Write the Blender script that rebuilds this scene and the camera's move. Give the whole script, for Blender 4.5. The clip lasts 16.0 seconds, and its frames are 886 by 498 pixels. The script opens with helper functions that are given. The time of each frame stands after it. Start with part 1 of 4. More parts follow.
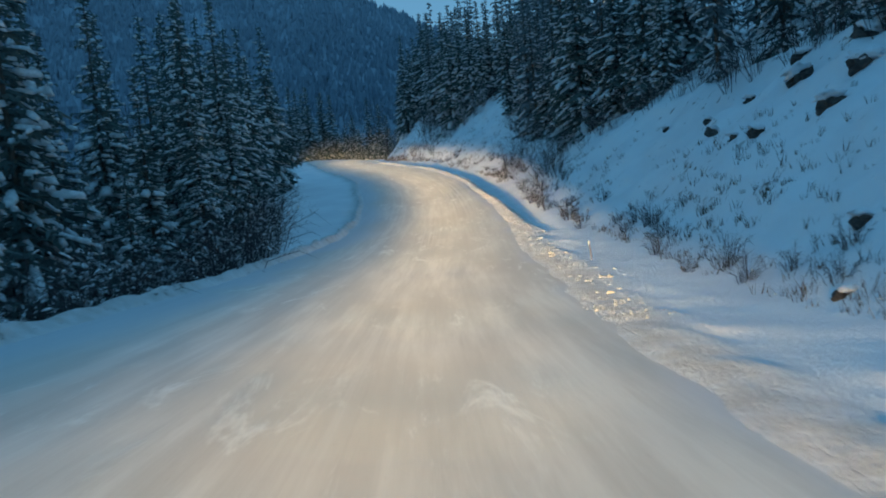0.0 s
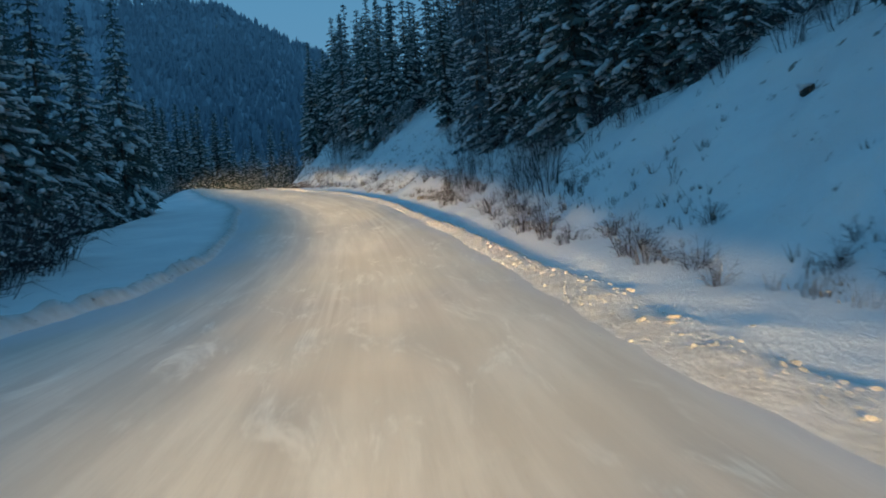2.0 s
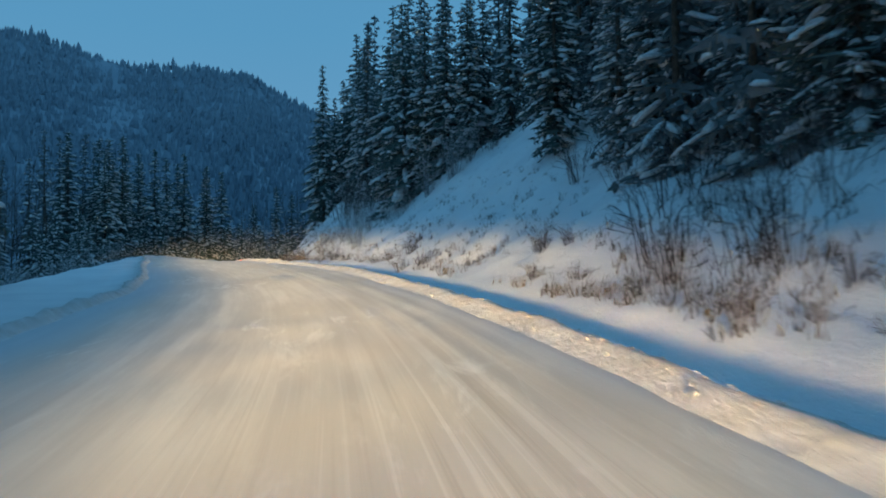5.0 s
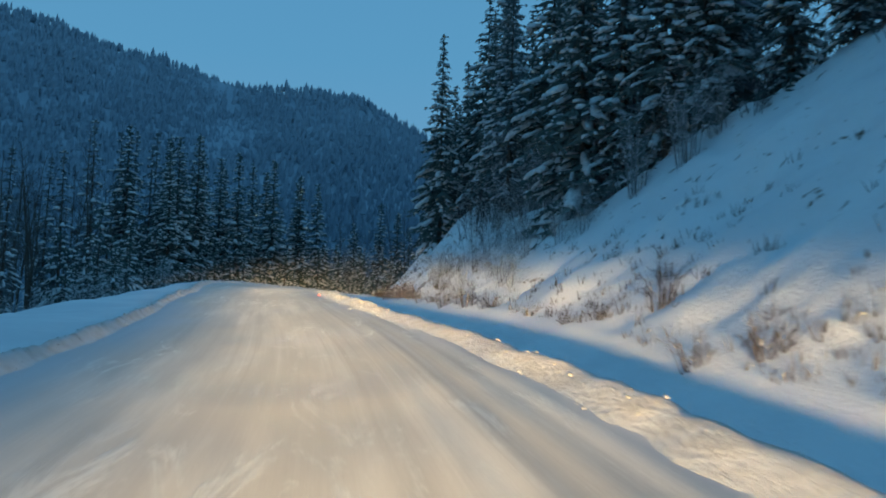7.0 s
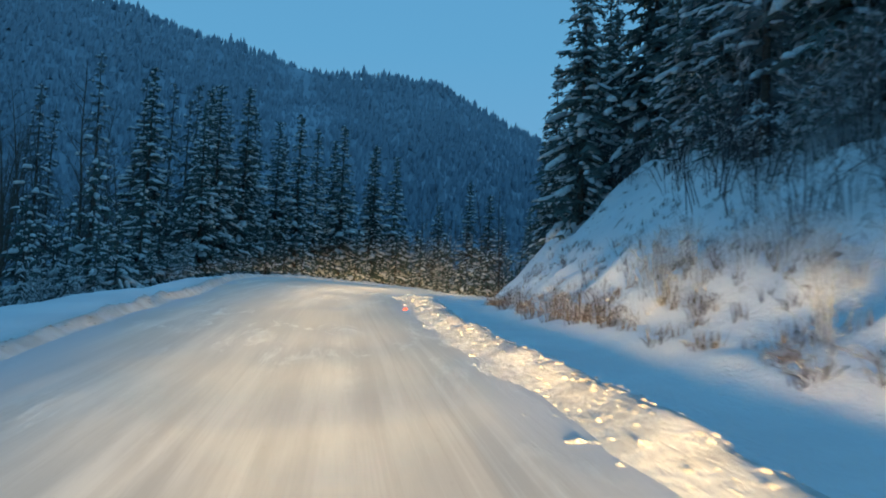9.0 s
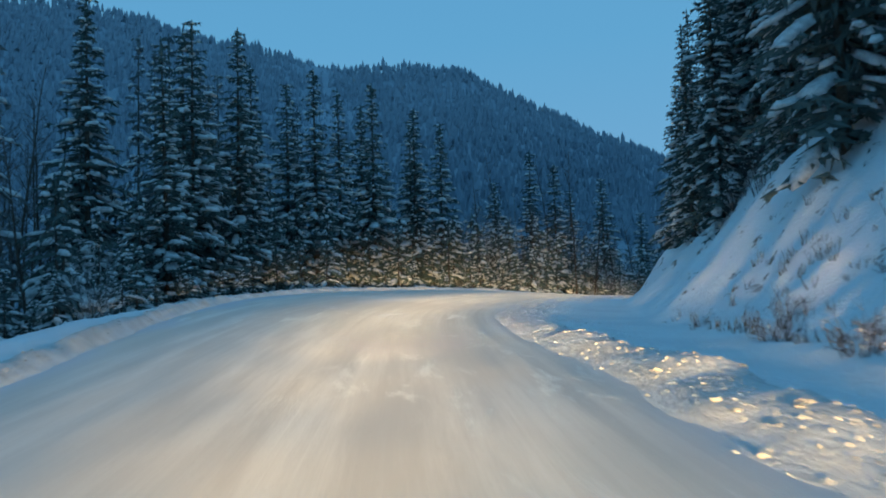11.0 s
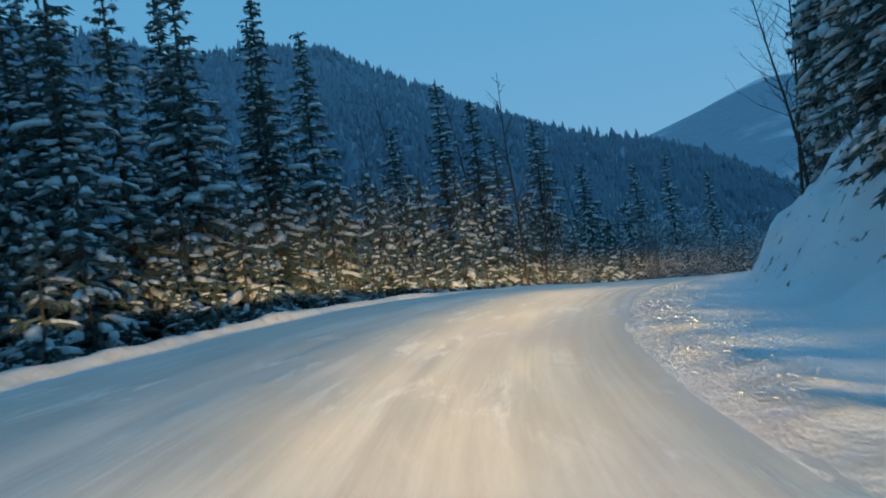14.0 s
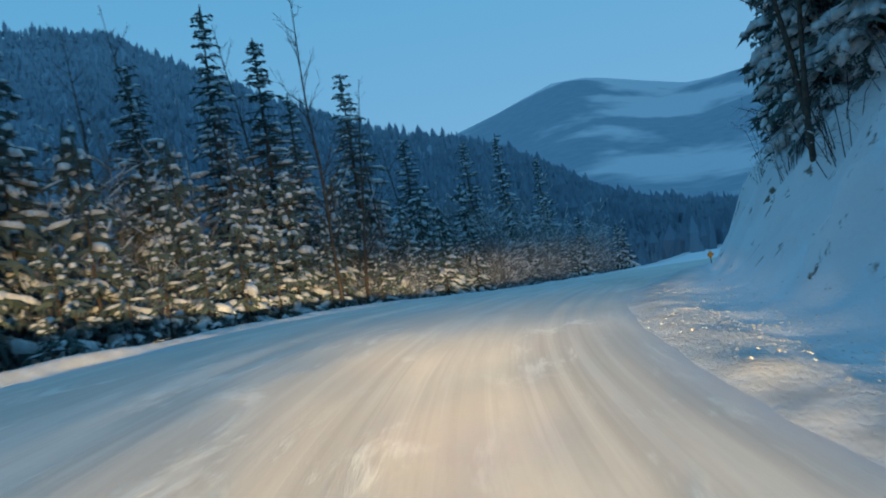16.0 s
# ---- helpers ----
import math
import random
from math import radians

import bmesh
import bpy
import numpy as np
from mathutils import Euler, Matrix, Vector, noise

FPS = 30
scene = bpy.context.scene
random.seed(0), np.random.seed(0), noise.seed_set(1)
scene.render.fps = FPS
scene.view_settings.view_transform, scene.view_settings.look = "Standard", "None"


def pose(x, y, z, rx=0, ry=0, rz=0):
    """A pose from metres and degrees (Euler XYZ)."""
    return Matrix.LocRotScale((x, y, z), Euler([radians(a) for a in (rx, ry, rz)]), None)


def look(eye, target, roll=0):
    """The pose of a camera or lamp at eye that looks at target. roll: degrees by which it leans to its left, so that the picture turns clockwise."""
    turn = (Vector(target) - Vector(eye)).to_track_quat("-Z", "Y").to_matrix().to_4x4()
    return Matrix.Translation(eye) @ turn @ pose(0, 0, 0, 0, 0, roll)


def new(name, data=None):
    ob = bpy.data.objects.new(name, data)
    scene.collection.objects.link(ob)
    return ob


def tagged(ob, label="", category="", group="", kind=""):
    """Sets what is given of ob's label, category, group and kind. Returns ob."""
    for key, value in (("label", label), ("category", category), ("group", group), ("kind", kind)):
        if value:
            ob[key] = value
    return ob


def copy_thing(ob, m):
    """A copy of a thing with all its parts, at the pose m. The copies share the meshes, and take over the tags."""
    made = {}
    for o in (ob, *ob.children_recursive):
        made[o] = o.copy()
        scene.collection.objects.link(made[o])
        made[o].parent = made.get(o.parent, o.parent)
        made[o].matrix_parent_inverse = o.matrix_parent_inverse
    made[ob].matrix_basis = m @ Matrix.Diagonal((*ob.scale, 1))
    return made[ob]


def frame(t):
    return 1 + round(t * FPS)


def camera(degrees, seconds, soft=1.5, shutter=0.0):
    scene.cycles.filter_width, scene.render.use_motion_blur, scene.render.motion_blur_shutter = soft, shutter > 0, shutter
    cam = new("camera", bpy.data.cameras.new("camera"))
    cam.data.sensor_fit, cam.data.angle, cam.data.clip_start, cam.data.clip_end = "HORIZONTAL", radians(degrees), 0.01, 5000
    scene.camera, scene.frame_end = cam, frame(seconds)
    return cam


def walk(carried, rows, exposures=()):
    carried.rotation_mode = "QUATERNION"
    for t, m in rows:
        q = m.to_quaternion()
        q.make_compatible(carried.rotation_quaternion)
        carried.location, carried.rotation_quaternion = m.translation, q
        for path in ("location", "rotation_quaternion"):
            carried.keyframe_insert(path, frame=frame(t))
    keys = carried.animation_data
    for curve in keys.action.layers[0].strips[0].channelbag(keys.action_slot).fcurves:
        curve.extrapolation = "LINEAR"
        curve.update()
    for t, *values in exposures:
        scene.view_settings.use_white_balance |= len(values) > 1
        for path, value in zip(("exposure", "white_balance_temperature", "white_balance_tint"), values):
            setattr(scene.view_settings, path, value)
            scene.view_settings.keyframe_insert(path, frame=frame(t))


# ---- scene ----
# Snow-packed mountain road at dusk: a bend left, then a bend right, cut bank on one side, a wooded valley on the other.
cam = camera(55.1, 16.0, soft=1.8, shutter=0.3)
METRES, EYE, TILT, LEAN, TURN = 185.0, 1.6, -5.0, 5.5, 0.0
ROWS = [
    (0.0, 0.0, 0.0, 0.0, 0.0, 0.0, 0.0),
    (0.5, -0.0014, 0.031, 0.0002, -1.86, 0.59, 0.03),
    (1.0, -0.002, 0.0666, 0.0009, -3.85, 1.39, 0.43),
    (1.5, -0.002, 0.098, 0.0021, -5.11, 2.22, 0.33),
    (2.0, -0.0015, 0.1332, 0.004, -6.1, 2.99, -0.88),
    (2.5, -0.001, 0.165, 0.0064, -6.9, 4.3, -1.57),
    (3.0, -0.0001, 0.2013, 0.0098, -7.46, 5.54, -2.04),
    (5.5, -0.0013, 0.3703, 0.0319, -3.92, 9.56, -5.51),
    (6.0, -0.0048, 0.4056, 0.0374, -1.81, 10.15, -6.29),
    (6.5, -0.0087, 0.4363, 0.0421, -0.15, 10.2, -6.56),
    (7.0, -0.0138, 0.4712, 0.0474, 1.5, 10.01, -7.09),
    (7.5, -0.0191, 0.5009, 0.0516, 2.91, 9.64, -7.63),
    (8.0, -0.0257, 0.5343, 0.0559, 4.32, 9.12, -8.04),
    (8.5, -0.0318, 0.5625, 0.0596, 5.13, 9.04, -8.09),
    (9.0, -0.0393, 0.5942, 0.0635, 6.39, 8.8, -8.62),
    (9.5, -0.0466, 0.6216, 0.0671, 7.77, 8.54, -8.72),
    (10.0, -0.0552, 0.6529, 0.0708, 8.78, 8.27, -7.53),
    (12.5, -0.0902, 0.7933, 0.0883, 7.31, 7.62, -0.27),
    (13.0, -0.0949, 0.8218, 0.0919, 5.82, 7.41, 0.23),
    (13.5, -0.0983, 0.8473, 0.0949, 4.28, 7.36, 1.09),
    (14.0, -0.1003, 0.8762, 0.0985, 1.94, 7.15, 1.77),
    (14.5, -0.1012, 0.9012, 0.1019, -0.48, 7.06, 2.41),
    (15.0, -0.1004, 0.9294, 0.1049, -3.43, 6.84, 2.86),
    (15.5, -0.0988, 0.9536, 0.1076, -6.97, 6.66, 3.66),
    (16.0, -0.0944, 0.9821, 0.1108, -10.81, 6.51, 4.49),
]
walk(cam, [(t, pose(0, 0, EYE, TILT, LEAN, TURN) @ pose(METRES * x, METRES * y, METRES * z, 90 + pitch, roll, yaw)) for t, x, y, z, yaw, pitch, roll in ROWS],
     exposures=[(0.0, -0.1), (1.5, -0.25), (2.5, -0.38), (3.2, -0.38), (5.5, -0.12), (6.5, -0.2), (8.0, 0.15), (10.0, 0.1), (12.5, 0.16), (14.0, 0.1), (16.0, 0.2)])

# ---------------------------------------------------------------- light
world = bpy.data.worlds.new("dusk_sky")
scene.world = world
world.use_nodes = True
wt = world.node_tree
wt.nodes.clear()
w_out = wt.nodes.new("ShaderNodeOutputWorld")
w_bg = wt.nodes.new("ShaderNodeBackground")
w_ramp = wt.nodes.new("ShaderNodeValToRGB")
w_sep = wt.nodes.new("ShaderNodeSeparateXYZ")
w_co = wt.nodes.new("ShaderNodeTexCoord")
wt.links.new(w_co.outputs["Generated"], w_sep.inputs[0])
wt.links.new(w_sep.outputs["Z"], w_ramp.inputs[0])
wt.links.new(w_ramp.outputs[0], w_bg.inputs[0])
wt.links.new(w_bg.outputs[0], w_out.inputs[0])
ramp = w_ramp.color_ramp
ramp.elements[0].position, ramp.elements[0].color = 0.0, (0.19, 0.40, 0.62, 1)
ramp.elements[1].position, ramp.elements[1].color = 0.65, (0.075, 0.28, 0.52, 1)
mid = ramp.elements.new(0.30)
mid.color = (0.11, 0.345, 0.585, 1)
w_bg.inputs[1].default_value = 1.0

sun_data = bpy.data.lights.new("twilight_sun", "SUN")
sun_data.energy, sun_data.angle, sun_data.color = 0.12, radians(60), (0.45, 0.7, 1.0)
sun = new("twilight_sun", sun_data)
sun.matrix_world = look((0, 120, 100), (-30, 60, 0))


# ---------------------------------------------------------------- the plan of the road
# y, x of the line driven, height of the road, cross fall (rise per metre to the east)
PLAN = np.array([
    (-120, 6.0, 12.5, -0.06), (-60, 3.0, 6.9, -0.08), (-20, 0.9, 2.39, -0.08), (0, 0.0, 0.05, -0.08), (20, -0.46, -1.28, -0.07),
    (40, -0.16, -1.45, 0.0), (60, -0.22, -0.55, 0.07), (80, -1.4, 0.76, 0.08), (100, -4.7, 2.14, 0.08), (120, -9.53, 3.49, 0.08),
    (140, -14.42, 4.7, 0.01), (160, -17.89, 5.66, -0.08), (180, -17.38, 6.24, -0.08), (200, -12.5, 6.33, -0.08), (215, -5.2, 5.87, -0.07),
    (230, 3.2, 5.0, -0.05), (250, 16.4, 4.0, -0.03), (280, 36.2, 2.9, 0.0), (340, 75.0, 1.5, 0.0), (600, 240.0, -2.0, 0.0)])


def smooth_table(col, y):
    """Cubic interpolation of a column of PLAN."""
    y = np.clip(np.asarray(y, float), PLAN[0, 0], PLAN[-1, 0])
    ky, kv = PLAN[:, 0], PLAN[:, col]
    slope = np.gradient(kv, ky)
    i = np.clip(np.searchsorted(ky, y) - 1, 0, len(ky) - 2)
    h = ky[i + 1] - ky[i]
    u = (y - ky[i]) / h
    return ((2 * u**3 - 3 * u**2 + 1) * kv[i] + (u**3 - 2 * u**2 + u) * h * slope[i]
            + (-2 * u**3 + 3 * u**2) * kv[i + 1] + (u**3 - u**2) * h * slope[i + 1])


def lerp(y, pairs):
    a = np.array(pairs, float)
    return np.interp(y, a[:, 0], a[:, 1])


def sstep(a, b, v):
    u = np.clip((v - a) / (b - a), 0, 1)
    return u * u * (3 - 2 * u)


def vnoise(x, y, size, seed=0):
    """Smooth value noise, -1 to 1."""
    x, y = np.asarray(x, float) / size, np.asarray(y, float) / size
    ix, iy = np.floor(x).astype(np.int64), np.floor(y).astype(np.int64)
    fx, fy = x - ix, y - iy
    fx, fy = fx * fx * (3 - 2 * fx), fy * fy * (3 - 2 * fy)

    def rnd(a, b):
        n = (a * 374761393 + b * 668265263 + seed * 1442695041) & 0x7FFFFFFF
        n = ((n ^ (n >> 13)) * 1274126177) & 0x7FFFFFFF
        return ((n ^ (n >> 16)) & 0xFFFF) / 32767.5 - 1
    return ((rnd(ix, iy) * (1 - fx) + rnd(ix + 1, iy) * fx) * (1 - fy)
            + (rnd(ix, iy + 1) * (1 - fx) + rnd(ix + 1, iy + 1) * fx) * fy)


LEFT_EDGE = [(-60, -6.8), (28, -6.8), (35, -6.95), (40, -6.55), (46, -5.9), (56, -5.75), (63, -6.1), (82, -6.5), (88, -6.3), (97, -5.5), (116, -5.25), (128, -5.5), (142, -5.5), (152, -6.2), (160, -6.6), (178, -6.7), (190, -6.9), (204, -6.8), (220, -6.6), (400, -6.6)]
RIGHT_EDGE = [(-60, 2.4), (5, 2.4), (8, 2.6), (15, 3.0), (24, 3.35), (33, 3.0), (37, 2.95), (43, 3.25), (53, 3.15), (60, 2.85), (70, 2.75), (85, 2.7), (96, 2.78), (103, 2.72), (110, 2.35), (118, 2.1),
              (130, 2.0), (141, 2.3), (154, 2.0), (165, 2.4), (175, 2.2), (186, 2.5), (205, 2.8), (215, 3.4), (400, 4.0)]
SHOULDER = [(-60, -0.3), (34, -0.3), (40, 0.5), (46, 2.6), (58, 6.6), (80, 8.6), (100, 6.0), (125, 4.5), (140, 2.0), (155, 0.8), (170, 0.2), (400, 0.2)]
DITCH = [(-60, 0.10), (36, 0.12), (46, 0.35), (58, 0.68), (112, 0.75), (128, 0.6), (142, 0.3), (155, 0.08), (400, 0.08)]
TOE = [(-60, 8.6), (30, 8.6), (55, 8.0), (100, 7.6), (118, 7.8), (140, 7.2), (160, 7.4), (180, 6.8), (196, 6.2), (206, 5.6), (214, 5.2), (260, 5.2)]
# how far the loose foot of the bank reaches out over the shoulder
TALUS = [(-60, 1.2), (24, 1.2), (36, 1.5), (42, 2.0), (85, 1.9), (102, 1.2), (114, 0.8), (120, 1.2), (135, 1.0), (146, 0.6), (160, 0.3), (260, 0.3)]
CREST = [(-60, 9), (20, 9), (35, 7.6), (50, 5.6), (61, 4.8), (69, 2.2), (80, 2.6), (88, 3.0), (96, 4.6), (104, 7.4), (112, 10.0), (117, 11.3), (122, 5.0), (128, 2.8),
         (134, 4.0), (142, 6.0), (152, 7.3), (163, 6.8), (174, 4.8), (185, 5.2), (195, 4.9), (205, 4.2), (225, 5), (400, 6)]
STEEP = [(-60, 0.85), (60, 0.9), (118, 0.9), (130, 1.1), (160, 1.1), (192, 1.1), (198, 1.2), (204, 1.45), (212, 1.5), (225, 1.4), (400, 1.1)]
WINDROW = [(-60, 0.9), (8, 0.9), (26, 1.1), (40, 0.9), (46, 0.55), (58, 0.5), (70, 0.32), (76, 0.42), (104, 0.55), (118, 0.5), (130, 0.75), (142, 0.95), (160, 0.9), (400, 0.9)]
RIDGE = [(-60, 0.15), (24, 0.2), (42, 0.45), (50, 0.75), (75, 0.95), (148, 1.0), (162, 0.6), (400, 0.6)]


def across(x, y):
    """Distance from the line driven, square to it, positive to the east."""
    slope = (smooth_table(1, np.asarray(y) + 1) - smooth_table(1, np.asarray(y) - 1)) / 2
    return (x - smooth_table(1, y)) / np.sqrt(1 + slope**2)


def road_z(y, o):
    return smooth_table(2, y) + smooth_table(3, y) * np.clip(o, -7, 7)


def far_hills(x, y):
    """The wooded hill across the valley and the bare snowy mountain behind it."""
    dx, dy = x + 10.0, y - 120.0
    r = np.hypot(dx, dy)
    az = np.degrees(np.arctan2(dx, dy))
    rise = lerp(az, [(-180, 9), (-90, 14), (-60, 18), (-35, 19.6), (-28, 19.0), (-22, 17.6), (-17, 16.1), (-13, 16.3), (-8, 16), (-3.5, 14), (0.7, 11.6),
                     (5.7, 9.4), (9, 8.3), (11.2, 7.8), (14.8, 6.7), (16.7, 5.7), (19.5, 3.8), (22.7, 2.4), (27, 1.3), (40, 0.8), (60, 1.5), (180, 9)])
    ridge = 690 * np.tan(np.radians(rise)) - 4 + 4 * vnoise(x, y, 60, 3)
    u = np.clip((r - 165) / 525, 0, 1)
    hill = (ridge + 10) * u**1.25 * np.where(r > 690, np.exp(-((r - 690) / 450) ** 2), 1) - 10
    top = lerp(az, [(-180, 0), (0, 0), (8, 5.4), (11, 7.5), (12.8, 8.2), (14.8, 8.75), (17.5, 9.5), (19.1, 10.05), (20.6, 10.3), (22.1, 10.2), (24.1, 9.6), (27.5, 8.6), (28.9, 8.7), (30.3, 9.0), (33, 8.9), (45, 7), (70, 6), (180, 0)])
    w = np.clip((r - 900) / 1900, 0, 1)
    mountain = 2800 * np.tan(np.radians(top)) * w**1.3 * np.where(r > 2800, np.exp(-((r - 2800) / 900) ** 2), 1) + 22 * vnoise(x, y, 260, 8) * w
    return np.maximum(hill, mountain - 20 * (w <= 0))


def ground_z(x, y):
    x, y = np.asarray(x, float), np.asarray(y, float)
    yc = np.clip(y, -110, 500)
    o = across(x, yc)
    base = road_z(yc, o)
    el, er, sh, toe, crest, steep, talus = (lerp(yc, t) for t in (LEFT_EDGE, RIGHT_EDGE, SHOULDER, TOE, CREST, STEEP, TALUS))
    toe = toe - talus
    el = el + 0.10 * vnoise(x, y, 2.6, 22) + 0.08 * vnoise(x, y, 0.9, 23)
    er = er + 0.10 * vnoise(x, y, 2.2, 24) + 0.08 * vnoise(x, y, 0.8, 25)
    rough = 0.5 + 0.35 * vnoise(x, y, 1.3, 1) + 0.3 * vnoise(x, y, 0.6, 21)
    # west: windrow, shoulder, drop to the valley
    d = el - o
    slim = sstep(140, 165, yc)
    west = (0.25 - 0.11 * slim) * np.exp(-((d - 0.34 + 0.04 * slim) / (0.22 - 0.03 * slim)) ** 2) * (0.5 + 1.0 * rough) * (0.8 + 0.4 * vnoise(x, y, 6, 2)) + 0.07 * sstep(0, 0.4, d)
    drop = np.maximum(d - 0.6 - sh, 0)
    west = west + (0.10 * vnoise(x, y, 3.0, 5) + 0.03 * vnoise(x, y, 0.8, 15)) * sstep(0.6, 2, d) - (0.55 + 0.35 * (1 - sstep(36, 46, yc))) * drop**2 / (drop + 1.2 - 0.6 * (1 - sstep(36, 46, yc)))
    valley = lerp(yc, [(-60, -5.0), (60, -5.0), (110, -6), (150, -4.0), (220, -3.5), (300, -6), (500, -10)]) + 0.8 * vnoise(x, y, 14, 6)
    west = np.where(drop > 0, np.maximum(west, valley - 0.02 * np.clip(drop - 8, 0, 150)), west)
    # east: flat-topped windrow, ditch, cut bank, wooded slope
    e = o - er
    ww = lerp(yc, WINDROW)
    ridge = sstep(-0.02, ww, e) * (1 - sstep(ww, ww + 0.3 + 0.4 * ww, e + 0.25 * ww * vnoise(x, y, 1.2, 16)))
    east = ridge * lerp(yc, RIDGE) * (0.02 + (0.05 + 0.06 * sstep(108, 118, yc)) * rough + 0.04 * np.abs(vnoise(x, y, 0.35, 28))) * (1 + 0.2 * vnoise(x, y, 4, 9)) + 0.03 * sstep(0, 0.4, e)
    ditch = lerp(yc, DITCH)
    east = east - ditch * sstep(er + ww + 0.05, er + ww + 0.95, o) + 0.6 * ditch * sstep(toe - 1.2, toe, o)
    east = east + (0.05 * vnoise(x, y, 2.5, 17) + 0.035 * vnoise(x, y, 0.8, 18)) * sstep(0.6, 1.6, e) + 0.05 * np.abs(vnoise(x, y, 0.7, 26)) * sstep(0.1, 0.7, e) * (1 - sstep(2.0, 3.2, e))
    wob = 0.55 * vnoise(x, y, 5.0, 11) + 0.28 * vnoise(x, y, 1.9, 12)
    up = np.maximum(o - toe + wob * sstep(toe - 0.5, toe + 2, o), 0)
    face = steep * up**2 / (up + 0.8 + talus)
    cr = crest * (1 + 0.10 * vnoise(x, y, 4.5, 13))
    over = np.maximum(face - cr, 0)
    lumps = (0.28 + 0.5 * sstep(165, 190, yc)) * vnoise(x, y, 2.2, 14) + (0.22 + 0.3 * sstep(165, 190, yc)) * np.abs(vnoise(x, y, 1.1, 19)) + 0.10 * vnoise(x, y, 0.8, 27)
    east = east + np.minimum(face, cr) + 0.45 * over / np.maximum(steep, 0.1) + lumps * sstep(toe - 0.3, toe + 1.5 + talus, o)
    rel = np.where(o < el, west + 0.02, np.where(o > er, east + 0.02, -0.06 + 0.08 * np.maximum(sstep(-0.5, 0, e), sstep(-0.5, 0, d))))
    # the wooded side flattens out far up
    z = base + np.minimum(rel, 60 + 0.1 * rel)
    fade = sstep(90, 220, np.abs(o)) + sstep(380, 500, y) + sstep(60, 110, -y)
    fade = np.clip(fade, 0, 1)
    keep_east = (o > 0) & (y < 330)
    far = far_hills(x, y)
    far = np.where(keep_east, np.maximum(far, np.minimum(z, 70)), far)
    return z * (1 - fade) + np.maximum(far, -12) * fade


# ---------------------------------------------------------------- materials
def material(name):
    m = bpy.data.materials.new(name)
    m.use_nodes = True
    nt = m.node_tree
    return m, nt, nt.nodes["Principled BSDF"]


def node(nt, kind, **values):
    n = nt.nodes.new(kind)
    for k, v in values.items():
        n.inputs[k].default_value = v
    return n


def noise_node(nt, scale, detail=4.0, rough=0.55, vec=None):
    n = node(nt, "ShaderNodeTexNoise", Scale=scale, Detail=detail, Roughness=rough)
    if vec is not None:
        nt.links.new(vec, n.inputs["Vector"])
    return n


def mixed(nt, fac, a, b):
    n = nt.nodes.new("ShaderNodeMix")
    n.data_type = "RGBA"
    for sock, v in ((n.inputs[0], fac), (n.inputs[6], a), (n.inputs[7], b)):
        if isinstance(v, bpy.types.NodeSocket):
            nt.links.new(v, sock)
        else:
            sock.default_value = v if sock is n.inputs[0] else (*v, 1)
    return n.outputs[2]


def ranged(nt, value, a, b, lo=0.0, hi=1.0):
    n = node(nt, "ShaderNodeMapRange", **{"From Min": a, "From Max": b, "To Min": lo, "To Max": hi})
    n.interpolation_type = "SMOOTHSTEP"
    nt.links.new(value, n.inputs[0])
    return n.outputs[0]


def bumped(nt, bsdf, height, strength, distance):
    b = node(nt, "ShaderNodeBump", Strength=strength, Distance=distance)
    nt.links.new(height, b.inputs["Height"])
    nt.links.new(b.outputs[0], bsdf.inputs["Normal"])


def simple(name, a, b, scale, rough=0.9, bump=0.3, dist=0.02, per_object=0.0):
    m, nt, p = material(name)
    co = nt.nodes.new("ShaderNodeTexCoord").outputs["Object"]
    n1, n2 = noise_node(nt, scale, 5, 0.6, co), noise_node(nt, scale * 7, 3, 0.6, co)
    c = mixed(nt, ranged(nt, n1.outputs[0], 0.35, 0.65), a, b)
    c2 = mixed(nt, ranged(nt, n2.outputs[0], 0.3, 0.75, 0.0, 0.5), c, tuple(v * 0.6 for v in a))
    if per_object:
        r = nt.nodes.new("ShaderNodeObjectInfo").outputs["Random"]
        c2 = mixed(nt, ranged(nt, r, 0, 1, 0, per_object), c2, tuple(v * 1.7 for v in b))
    nt.links.new(c2, p.inputs["Base Color"])
    p.inputs["Roughness"].default_value = rough
    p.inputs["Specular IOR Level"].default_value = 0.25
    bumped(nt, p, n2.outputs[0], bump, dist)
    return m


